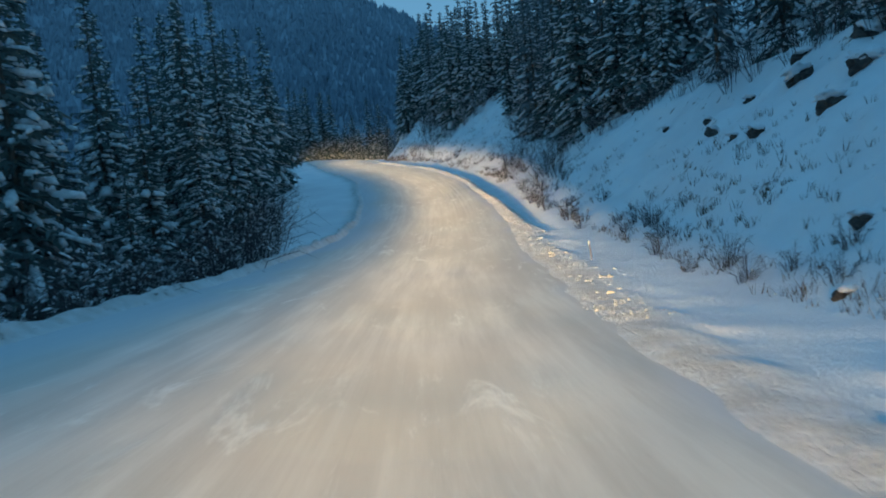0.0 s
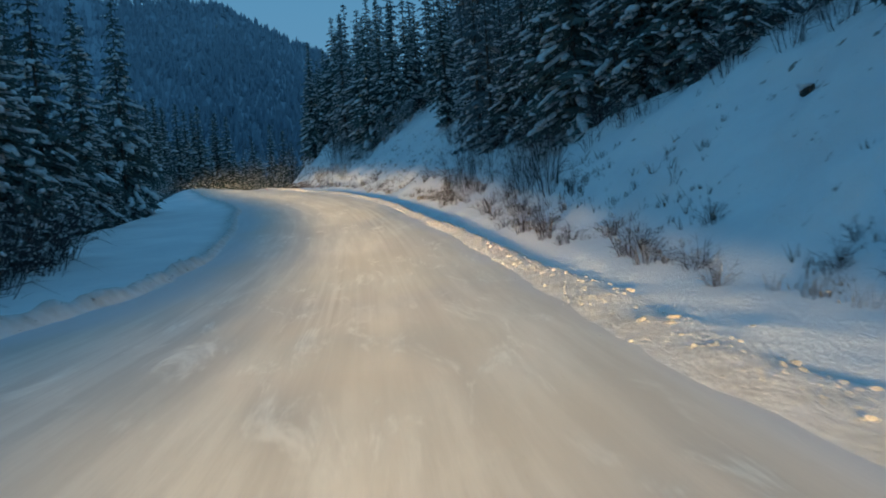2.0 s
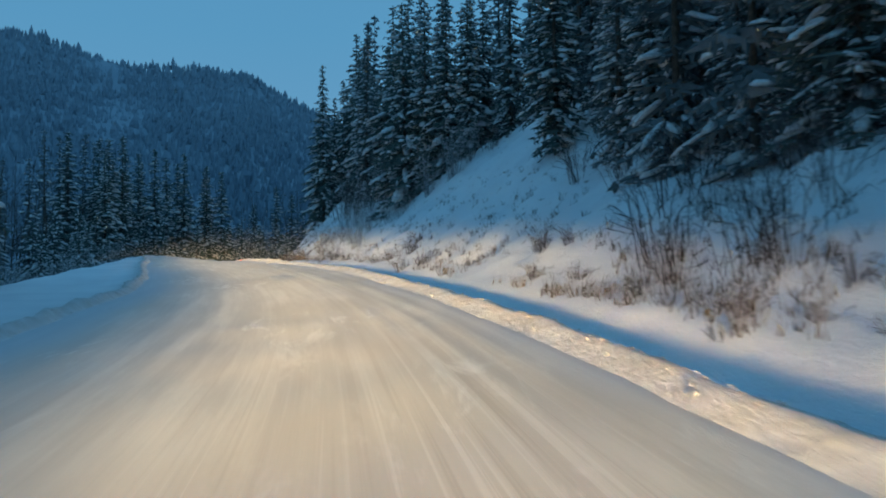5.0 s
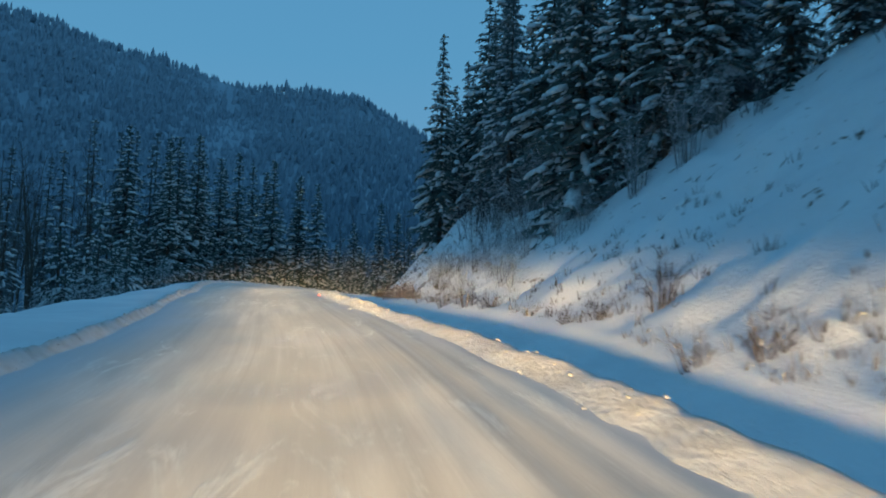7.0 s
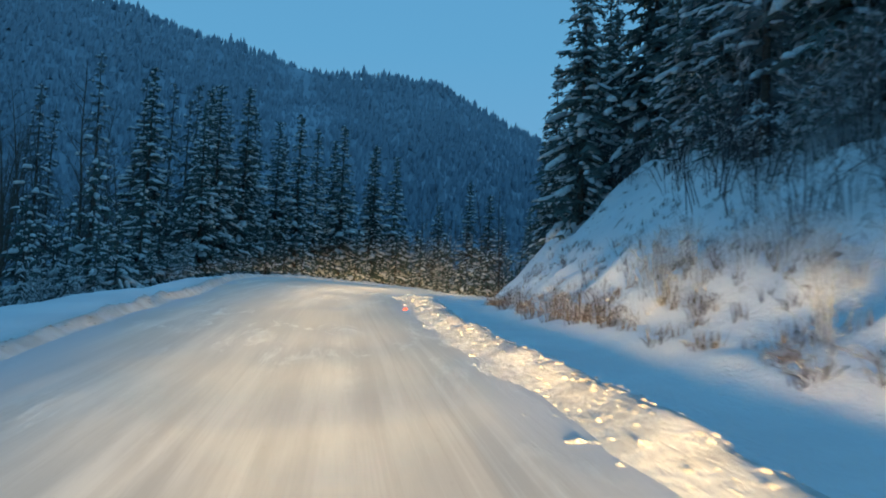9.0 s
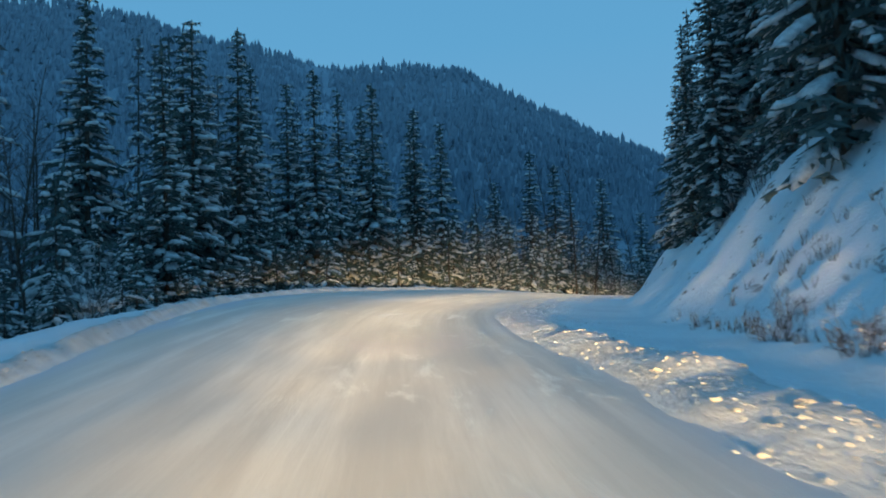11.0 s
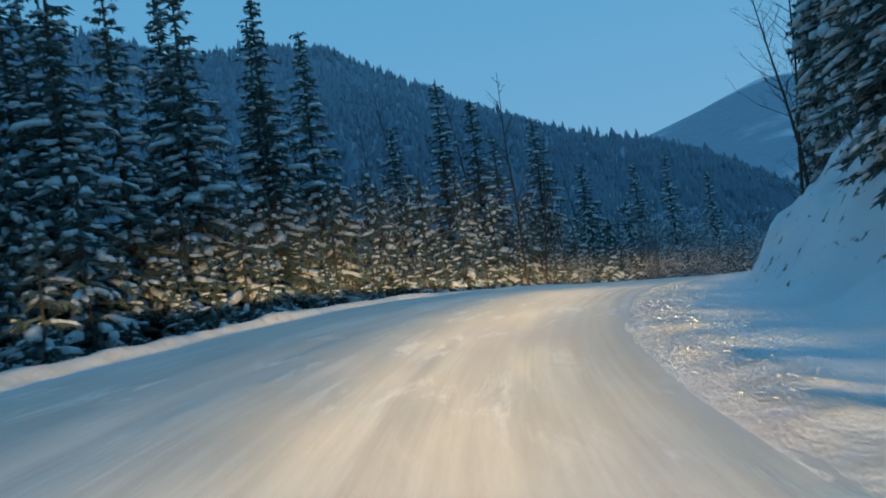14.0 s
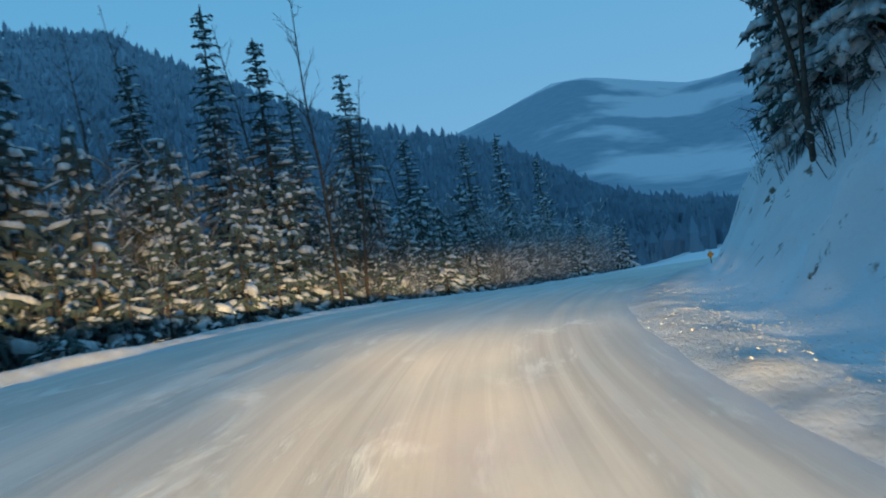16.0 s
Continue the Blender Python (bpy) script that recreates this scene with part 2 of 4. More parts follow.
def snow_ground():
    """Wind-packed snow with a little grit, twig litter showing where it is thin."""
    m, nt, p = material("snow_ground")
    co = nt.nodes.new("ShaderNodeTexCoord").outputs["Object"]
    big, midn, fine = noise_node(nt, 0.25, 4, 0.55, co), noise_node(nt, 1.6, 5, 0.6, co), noise_node(nt, 9, 5, 0.65, co)
    c = mixed(nt, ranged(nt, big.outputs[0], 0.35, 0.65), (0.78, 0.79, 0.81), (0.86, 0.87, 0.88))
    grit = nt.nodes.new("ShaderNodeAttribute")
    grit.attribute_name = "grit"
    sand = nt.nodes.new("ShaderNodeMath")
    sand.operation = "MULTIPLY"
    nt.links.new(grit.outputs["Fac"], sand.inputs[0])
    nt.links.new(ranged(nt, midn.outputs[0], 0.3, 0.7, 0.45, 1.0), sand.inputs[1])
    c = mixed(nt, sand.outputs[0], c, (0.53, 0.51, 0.48))
    # bare earth and litter on the steep cut
    geo = nt.nodes.new("ShaderNodeNewGeometry")
    sep = nt.nodes.new("ShaderNodeSeparateXYZ")
    nt.links.new(geo.outputs["True Normal"], sep.inputs[0])
    steepness = ranged(nt, sep.outputs["Z"], 0.82, 0.62)
    spots = ranged(nt, midn.outputs[0], 0.60, 0.68)
    mul = nt.nodes.new("ShaderNodeMath")
    mul.operation = "MULTIPLY"
    nt.links.new(steepness, mul.inputs[0])
    nt.links.new(spots, mul.inputs[1])
    c = mixed(nt, mul.outputs[0], c, (0.16, 0.12, 0.085))
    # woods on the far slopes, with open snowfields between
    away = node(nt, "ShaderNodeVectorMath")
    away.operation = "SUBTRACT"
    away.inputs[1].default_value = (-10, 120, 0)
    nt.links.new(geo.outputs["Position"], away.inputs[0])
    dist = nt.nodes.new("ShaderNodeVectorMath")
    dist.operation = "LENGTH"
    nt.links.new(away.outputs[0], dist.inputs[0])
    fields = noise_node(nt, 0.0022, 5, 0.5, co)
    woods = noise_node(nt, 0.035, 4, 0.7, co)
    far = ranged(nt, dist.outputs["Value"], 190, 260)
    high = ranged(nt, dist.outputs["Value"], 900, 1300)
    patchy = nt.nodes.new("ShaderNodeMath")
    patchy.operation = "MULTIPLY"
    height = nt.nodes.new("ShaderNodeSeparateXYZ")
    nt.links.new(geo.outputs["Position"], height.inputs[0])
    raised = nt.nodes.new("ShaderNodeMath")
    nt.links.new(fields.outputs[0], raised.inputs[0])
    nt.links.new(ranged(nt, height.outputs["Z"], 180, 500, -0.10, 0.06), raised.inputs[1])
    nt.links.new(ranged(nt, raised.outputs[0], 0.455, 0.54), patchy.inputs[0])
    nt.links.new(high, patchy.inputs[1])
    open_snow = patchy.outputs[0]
    # woods seen far off: their colour holds painted blue haze
    hazy_tone = mixed(nt, ranged(nt, woods.outputs[0], 0.3, 0.7), (0.23, 0.315, 0.38), (0.27, 0.355, 0.42))
    slopes = mixed(nt, open_snow, hazy_tone, (0.62, 0.63, 0.65))
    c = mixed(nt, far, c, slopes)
    nt.links.new(c, p.inputs["Base Color"])
    p.inputs["Roughness"].default_value = 0.75
    p.inputs["Specular IOR Level"].default_value = 0.3
    add = nt.nodes.new("ShaderNodeMath")
    nt.links.new(midn.outputs[0], add.inputs[0])
    nt.links.new(fine.outputs[0], add.inputs[1])
    bumped(nt, p, add.outputs[0], 0.6, 0.13)
    return m


def snow_road():
    """Packed snow, polished in streaks along the wheel lines, loose snow drifted over it, and sand trodden in."""
    m, nt, p = material("snow_road")
    uv = nt.nodes.new("ShaderNodeUVMap")
    uv.uv_map = "road"

    def stretched(along):
        st = node(nt, "ShaderNodeMapping")
        st.inputs["Scale"].default_value = (1.0, along, 1.0)
        nt.links.new(uv.outputs[0], st.inputs[0])
        return st.outputs[0]
    streak = noise_node(nt, 1.9, 7, 0.66, stretched(0.06))
    groove = noise_node(nt, 6.0, 4, 0.65, stretched(0.005))
    wide = noise_node(nt, 0.32, 3, 0.5, stretched(0.3))
    patch = noise_node(nt, 1.5, 10, 0.72, stretched(0.2))
    patch.inputs["Distortion"].default_value = 0.7
    where = noise_node(nt, 0.22, 2, 0.5, stretched(0.45))
    fine = noise_node(nt, 16, 4, 0.65, stretched(0.45))
    c = mixed(nt, ranged(nt, streak.outputs[0], 0.34, 0.66), (0.575, 0.535, 0.47), (0.74, 0.705, 0.64))
    c = mixed(nt, ranged(nt, wide.outputs[0], 0.40, 0.62, 0, 0.55), c, (0.55, 0.505, 0.44))
    tread = nt.nodes.new("ShaderNodeAttribute")
    tread.attribute_name = "tread"

    def times(a, b):
        n = nt.nodes.new("ShaderNodeMath")
        n.operation = "MULTIPLY"
        nt.links.new(a, n.inputs[0])
        nt.links.new(b, n.inputs[1])
        return n.outputs[0]
    c = mixed(nt, times(ranged(nt, groove.outputs[0], 0.53, 0.62, 0, 0.55), tread.outputs["Fac"]), c, (0.45, 0.40, 0.34))
    c = mixed(nt, times(ranged(nt, groove.outputs[0], 0.47, 0.39, 0, 0.42), tread.outputs["Fac"]), c, (0.85, 0.82, 0.76))
    drift = times(ranged(nt, patch.outputs[0], 0.52, 0.66), ranged(nt, where.outputs[0], 0.42, 0.60, 0.0, 0.8))
    c = mixed(nt, drift, c, (0.87, 0.84, 0.77))
    c = mixed(nt, ranged(nt, fine.outputs[0], 0.60, 0.75, 0, 0.30), c, (0.42, 0.36, 0.29))
    # edges: grey trodden snow, with the dimness outside the beams painted in
    worn_lit = nt.nodes.new("ShaderNodeAttribute")
    worn_lit.attribute_name = "worn_lit"
    c = mixed(nt, ranged(nt, worn_lit.outputs["Fac"], 0, 1), (0.57, 0.575, 0.59), c)
    nt.links.new(c, p.inputs["Base Color"])
    nt.links.new(ranged(nt, streak.outputs[0], 0.35, 0.65, 0.5, 0.75), p.inputs["Roughness"])
    p.inputs["Specular IOR Level"].default_value = 0.3

    def plus(a, k, b):
        n = nt.nodes.new("ShaderNodeMath")
        n.operation = "MULTIPLY_ADD"
        n.inputs[1].default_value = k
        nt.links.new(a, n.inputs[0])
        nt.links.new(b, n.inputs[2])
        return n.outputs[0]
    height = plus(drift, 0.8, plus(fine.outputs[0], 0.3, plus(groove.outputs[0], 0.7, streak.outputs[0])))
    bumped(nt, p, height, 0.5, 0.012)
    return m


def hill_cover():
    m, nt, p = material("hill_woods")
    geo = nt.nodes.new("ShaderNodeNewGeometry").outputs["Random Per Island"]
    co = nt.nodes.new("ShaderNodeTexCoord").outputs["Object"]
    big = noise_node(nt, 0.006, 4, 0.55, co)
    # the blue of distant haze is painted into the woods' colour
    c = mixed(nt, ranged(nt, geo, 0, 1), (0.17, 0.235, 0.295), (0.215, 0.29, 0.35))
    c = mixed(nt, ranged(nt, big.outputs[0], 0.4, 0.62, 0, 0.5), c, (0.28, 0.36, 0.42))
    # painted haze thickens with height, so the ridge comes out paler
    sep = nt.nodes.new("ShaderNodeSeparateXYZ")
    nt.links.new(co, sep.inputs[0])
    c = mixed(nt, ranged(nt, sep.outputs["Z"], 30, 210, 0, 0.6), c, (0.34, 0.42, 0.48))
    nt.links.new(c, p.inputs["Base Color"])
    p.inputs["Roughness"].default_value = 1.0
    p.inputs["Specular IOR Level"].default_value = 0.0
    return m


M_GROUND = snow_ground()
M_ROAD = snow_road()
M_SNOW = simple("tree_snow", (0.80, 0.81, 0.83), (0.88, 0.88, 0.89), 1.5, 0.8, 0.3, 0.03)
M_GRITTY = simple("gritty_snow", (0.34, 0.33, 0.31), (0.56, 0.55, 0.53), 9.0, 0.9, 0.5, 0.02)
M_LOAD = simple("powder_snow", (0.58, 0.60, 0.60), (0.87, 0.875, 0.88), 5.0, 0.9, 0.6, 0.04)
M_NEEDLE = simple("spruce_needles", (0.066, 0.098, 0.094), (0.105, 0.145, 0.135), 2.5, 0.95, 0.5, 0.03, 0.3)
# needles of the slender spruces: rime, made paler still by painted-in haze
M_RIME_HAZE = simple("rimed_hazy_needles", (0.105, 0.135, 0.145), (0.165, 0.20, 0.21), 2.5, 0.95, 0.5, 0.03, 0.3)
M_BARK = simple("spruce_bark", (0.075, 0.058, 0.045), (0.13, 0.105, 0.085), 6, 0.95, 0.6, 0.02)
M_TWIG = simple("bare_twigs", (0.055, 0.046, 0.042), (0.105, 0.088, 0.078), 5, 0.95, 0.3, 0.01, 0.4)
M_FROST = simple("frosted_twigs", (0.13, 0.14, 0.145), (0.24, 0.25, 0.255), 4, 0.95, 0.3, 0.01, 0.4)
M_STEM = simple("willow_stems", (0.050, 0.042, 0.044), (0.085, 0.074, 0.076), 5, 0.95, 0.3, 0.01, 0.1)
M_GRASS = simple("dry_grass", (0.085, 0.068, 0.05), (0.15, 0.12, 0.085), 8, 0.95, 0.2, 0.01)
M_ROCK = simple("bank_rock", (0.055, 0.052, 0.05), (0.13, 0.115, 0.10), 2.2, 0.85, 0.8, 0.05)
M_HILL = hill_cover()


# ---------------------------------------------------------------- mesh helpers
def mesh_object(name, verts, faces, mat, smooth=False, parent=None, label="", uvs=None):
    me = bpy.data.meshes.new(name)
    me.from_pydata(verts, [], faces)
    me.materials.append(mat)
    if smooth:
        me.shade_smooth()
    if uvs is not None:
        layer = me.uv_layers.new(name="road")
        idx = np.zeros(len(me.loops), dtype=np.int32)
        me.loops.foreach_get("vertex_index", idx)
        layer.data.foreach_set("uv", np.asarray(uvs, np.float32)[idx].ravel())
    ob = new(name, me)
    if parent:
        ob.parent = parent
    if label:
        tagged(ob, label)
    return ob


def grid_faces(rows, cols):
    i = np.arange(rows - 1)[:, None] * cols + np.arange(cols - 1)[None, :]
    return np.stack([i, i + 1, i + cols + 1, i + cols], -1).reshape(-1, 4).tolist()


def growing(start, step, factor, end):
    out, v = [], start
    while abs(v) < end:
        out.append(v)
        v += step
        step *= factor
    return out


# ---------------------------------------------------------------- ground sheet, to the horizon
def build_ground():
    ox = sorted(set([-v for v in growing(18.3, 0.5, 1.12, 3600)] + list(np.arange(-18, -7.81, 0.34)) + list(np.arange(-7.6, -4.99, 0.12)) + list(np.arange(-4.7, 1.6, 0.5)) + list(np.arange(1.7, 5.01, 0.13))
                + list(np.arange(5.2, 28.01, 0.34)) + growing(28.6, 0.6, 1.12, 3600)))
    ys = sorted(set([-v for v in growing(22, 1.0, 1.2, 700)] + list(np.arange(-20, 232, 0.4)) + growing(232.6, 0.8, 1.07, 4300)))
    O, Y = np.meshgrid(np.array(ox), np.array(ys))
    fade = 1 - sstep(150, 700, np.abs(O))
    X = O + smooth_table(1, np.clip(Y, -110, 500)) * fade
    Z = ground_z(X, Y)
    verts = np.stack([X, Y, Z], -1).reshape(-1, 3).tolist()
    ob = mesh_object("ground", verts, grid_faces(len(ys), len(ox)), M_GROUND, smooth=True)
    # road grit ploughed into the windrows
    yc = np.clip(Y, -110, 500)
    o = across(X, yc)
    near = np.exp(-((o - lerp(yc, RIGHT_EDGE) - 0.4) / 0.9) ** 2) + np.exp(-((o - lerp(yc, LEFT_EDGE) + 0.3) / 0.7) ** 2)
    grit = ob.data.attributes.new("grit", "FLOAT", "POINT")
    grit.data.foreach_set("value", np.clip(near, 0, 1).ravel().astype(np.float32))
    tagged(ob, "deep snow over roadside, cut bank, valley and hills", "ground", kind="structure")


def build_road():
    ys = np.arange(-30, 262, 0.6)
    us = np.linspace(0, 1, 110)
    el, er = lerp(ys, LEFT_EDGE) - 0.55, lerp(ys, RIGHT_EDGE) + np.minimum(0.65, lerp(ys, WINDROW) + 0.02)
    O = el[:, None] + (er - el)[:, None] * us[None, :]
    Y = np.repeat(ys[:, None], len(us), 1)
    slope = (smooth_table(1, ys + 1) - smooth_table(1, ys - 1)) / 2
    X = smooth_table(1, ys)[:, None] + O * np.sqrt(1 + slope**2)[:, None]
    s = np.repeat(np.cumsum(np.sqrt(1 + slope**2) * 0.6)[:, None], len(us), 1)
    ruts = 0.007 * np.sin(O * 13 + 2.0 * vnoise(O, s, 30, 31)) * sstep(0.3, 1.2, O) * sstep(-0.5, 0.3, vnoise(O * 3, s, 40, 32))
    wheel = -0.012 * (np.exp(-((O - 0.55) / 0.35) ** 2) + np.exp(-((O + 1.15) / 0.35) ** 2) + np.exp(-((O + 3.6) / 0.4) ** 2))
    loose = 0.005 * np.maximum(vnoise(O * 2.5, s, 3.0, 33) - 0.2, 0) + 0.004 * vnoise(O * 4, s, 1.6, 34)
    edge = np.minimum(us, 1 - us)[None, :] * (er - el)[:, None]
    Z = road_z(Y, O) + (ruts + wheel + loose) * sstep(0, 0.4, edge) + 0.02 - 0.03 * (1 - sstep(0, 0.5, edge))
    uv = np.stack([O, s], -1).reshape(-1, 2)
    verts = np.stack([X, Y, Z], -1).reshape(-1, 3).tolist()
    ob = mesh_object("road", verts, grid_faces(len(ys), len(us)), M_ROAD, smooth=True, uvs=uv)
    lanes = np.exp(-((O - 1.2) / 0.9) ** 2) * sstep(40, 70, Y) * (1 - 0.6 * sstep(125, 150, Y)) + 0.45 * np.exp(-((O + 0.9) / 0.5) ** 2) + 0.3 * np.exp(-((O + 3.4) / 0.5) ** 2) + 0.25
    tread = ob.data.attributes.new("tread", "FLOAT", "POINT")
    tread.data.foreach_set("value", (lanes * (0.6 + 0.5 * vnoise(O, s, 9, 36))).clip(0, 1).ravel().astype(np.float32))
    # 1 on the worn, lit middle, 0 at the edges painted dim
    worn_lit = ob.data.attributes.new("worn_lit", "FLOAT", "POINT")
    worn_lit.data.foreach_set("value", np.minimum(sstep(0.3, 3.4 - 2.0 * sstep(115, 145, Y), us[None, :] * (er - el)[:, None] + 0.5 * vnoise(O, s, 3, 35)), sstep(0.1, 1.3, (1 - us[None, :]) * (er - el)[:, None] + 0.3 * vnoise(O, s, 3, 37))).ravel().astype(np.float32))
    tagged(ob, "packed snow road with wheel streaks and loose drifts", "road", kind="structure")


build_ground()
build_road()


# ---------------------------------------------------------------- headlight beams along the lane
def headlights():
    """The car's warm low beams. Nothing in the place may move, so they stand at even steps of the lane it drives."""
    for y in np.arange(-14.0, 187.0, LAMP_STEP):
        x, z = float(smooth_table(1, y)), float(smooth_table(2, y)) + 0.85
        x2, z2 = float(smooth_table(1, y + 6)), float(smooth_table(2, y + 14))
        data = bpy.data.lights.new("headlight", "SPOT")
        data.energy, data.color = LAMP_WATTS * float(lerp(y, [(60, 1.09), (105, 1.02), (122, 1.1), (136, 1.28), (150, 1.25), (163, 1.25), (172, 1.35), (186, 1.4)])), (1.0, 0.68, 0.305)
        data.spot_size, data.spot_blend, data.shadow_soft_size = radians(float(lerp(y, [(0, 45), (56, 48), (70, 50), (115, 48), (132, 40), (150, 38), (186, 38)]))), 1.0, 0.2
        ob = new("headlight", data)
        dip = 14 * math.tan(radians(float(lerp(y, [(115, 2.9), (125, 2.9), (140, 3.2), (162, 3.2), (175, 3.0)]))))
        ob.matrix_world = look((x, y, z), (x + (x2 - x) / 6 * 14 + float(lerp(y, [(0, 0.4), (40, 0.6), (110, 0.5), (125, 0.1), (145, 0.0), (158, 0.5), (186, 0.7)])), y + 14, z2 + 0.85 - dip), float(smooth_table(3, y + 8)) * 50 + 4.2) @ Matrix.Diagonal((1.0, 0.19, 1.0, 1.0))


LAMP_STEP, LAMP_WATTS = 4.0, 17600.0
headlights()


# ---------------------------------------------------------------- trees
class Build:
    """Collects vertices and faces of one mesh."""

    def __init__(self):
        self.v, self.f = [], []

    def spike(self, a, b, r0, r1=0.0, sides=3, turn=0.0):
        """A tapered stick from a to b."""
        a, b = Vector(a), Vector(b)
        d = (b - a)
        if d.length < 1e-5:
            return
        d.normalize()
        side = d.cross(Vector((0, 0, 1)))
        if side.length < 1e-3:
            side = Vector((1, 0, 0))
        side.normalize()
        upv = side.cross(d)
        n = len(self.v)
        for k in range(sides):
            q = turn + 2 * math.pi * k / sides
            self.v.append(a + (side * math.cos(q) + upv * math.sin(q)) * r0)
        if r1 <= 0:
            self.v.append(b)
            for k in range(sides):
                self.f.append((n + k, n + (k + 1) % sides, n + sides))
        else:
            for k in range(sides):
                q = turn + 2 * math.pi * k / sides
                self.v.append(b + (side * math.cos(q) + upv * math.sin(q)) * r1)
            for k in range(sides):
                self.f.append((n + k, n + (k + 1) % sides, n + sides + (k + 1) % sides, n + sides + k))

    def lump(self, a, b, w, h, rng):
        """A lobe of snow lying along a to b."""
        a, b = Vector(a), Vector(b)
        d = b - a
        side = d.cross(Vector((0, 0, 1)))
        if side.length < 1e-4:
            side = Vector((1, 0, 0))
        side.normalize()
        n = len(self.v)
        self.v.append(a)
        for u, s in ((0.25, 0.85), (0.7, 1.0)):
            c = a + d * u + side * w * rng.uniform(-0.2, 0.2)
            ww, hh = w * s * rng.uniform(0.7, 1.3), h * s * rng.uniform(0.7, 1.3)
            self.v += [c + side * ww - Vector((0, 0, hh * 0.45)), c + Vector((0, 0, hh)), c - side * ww - Vector((0, 0, hh * 0.45))]
        self.v.append(b - Vector((0, 0, h * 0.5)))
        for k in range(3):
            m = (k + 1) % 3
            self.f += [(n, n + 1 + m, n + 1 + k), (n + 1 + k, n + 1 + m, n + 4 + m, n + 4 + k), (n + 4 + k, n + 4 + m, n + 7)]

    def pillow(self, path, w, h, rng):
        """A rounded pillow of snow lying along a path of points."""
        n, side = len(self.v), (path[-1] - path[0]).cross(Vector((0, 0, 1)))
        if side.length < 1e-4:
            side = Vector((1, 0, 0))
        side.normalize()
        self.v.append(path[0])
        inner = path[1:-1]
        for c in inner:
            ww, hh = w * rng.uniform(0.65, 1.25), h * rng.uniform(0.7, 1.25)
            c = c + side * w * rng.uniform(-0.3, 0.3)
            self.v += [c + side * ww - Vector((0, 0, hh * 0.5)), c + side * ww * 0.6 + Vector((0, 0, hh * 0.75)),
                       c - side * ww * 0.6 + Vector((0, 0, hh * 0.75)), c - side * ww - Vector((0, 0, hh * 0.5))]
        self.v.append(path[-1] - Vector((0, 0, h * 0.4)))
        last = n + 1 + 4 * len(inner)
        for k in range(4):
            m = (k + 1) % 4
            self.f.append((n, n + 1 + m, n + 1 + k))
            for i in range(len(inner) - 1):
                a = n + 1 + 4 * i
                self.f.append((a + k, a + m, a + 4 + m, a + 4 + k))
            self.f.append((last - 4 + k, last - 4 + m, last))

    def object(self, name, mat, parent=None, label="", smooth=False):
        return mesh_object(name, [tuple(p) for p in self.v], self.f, mat, smooth, parent, label)


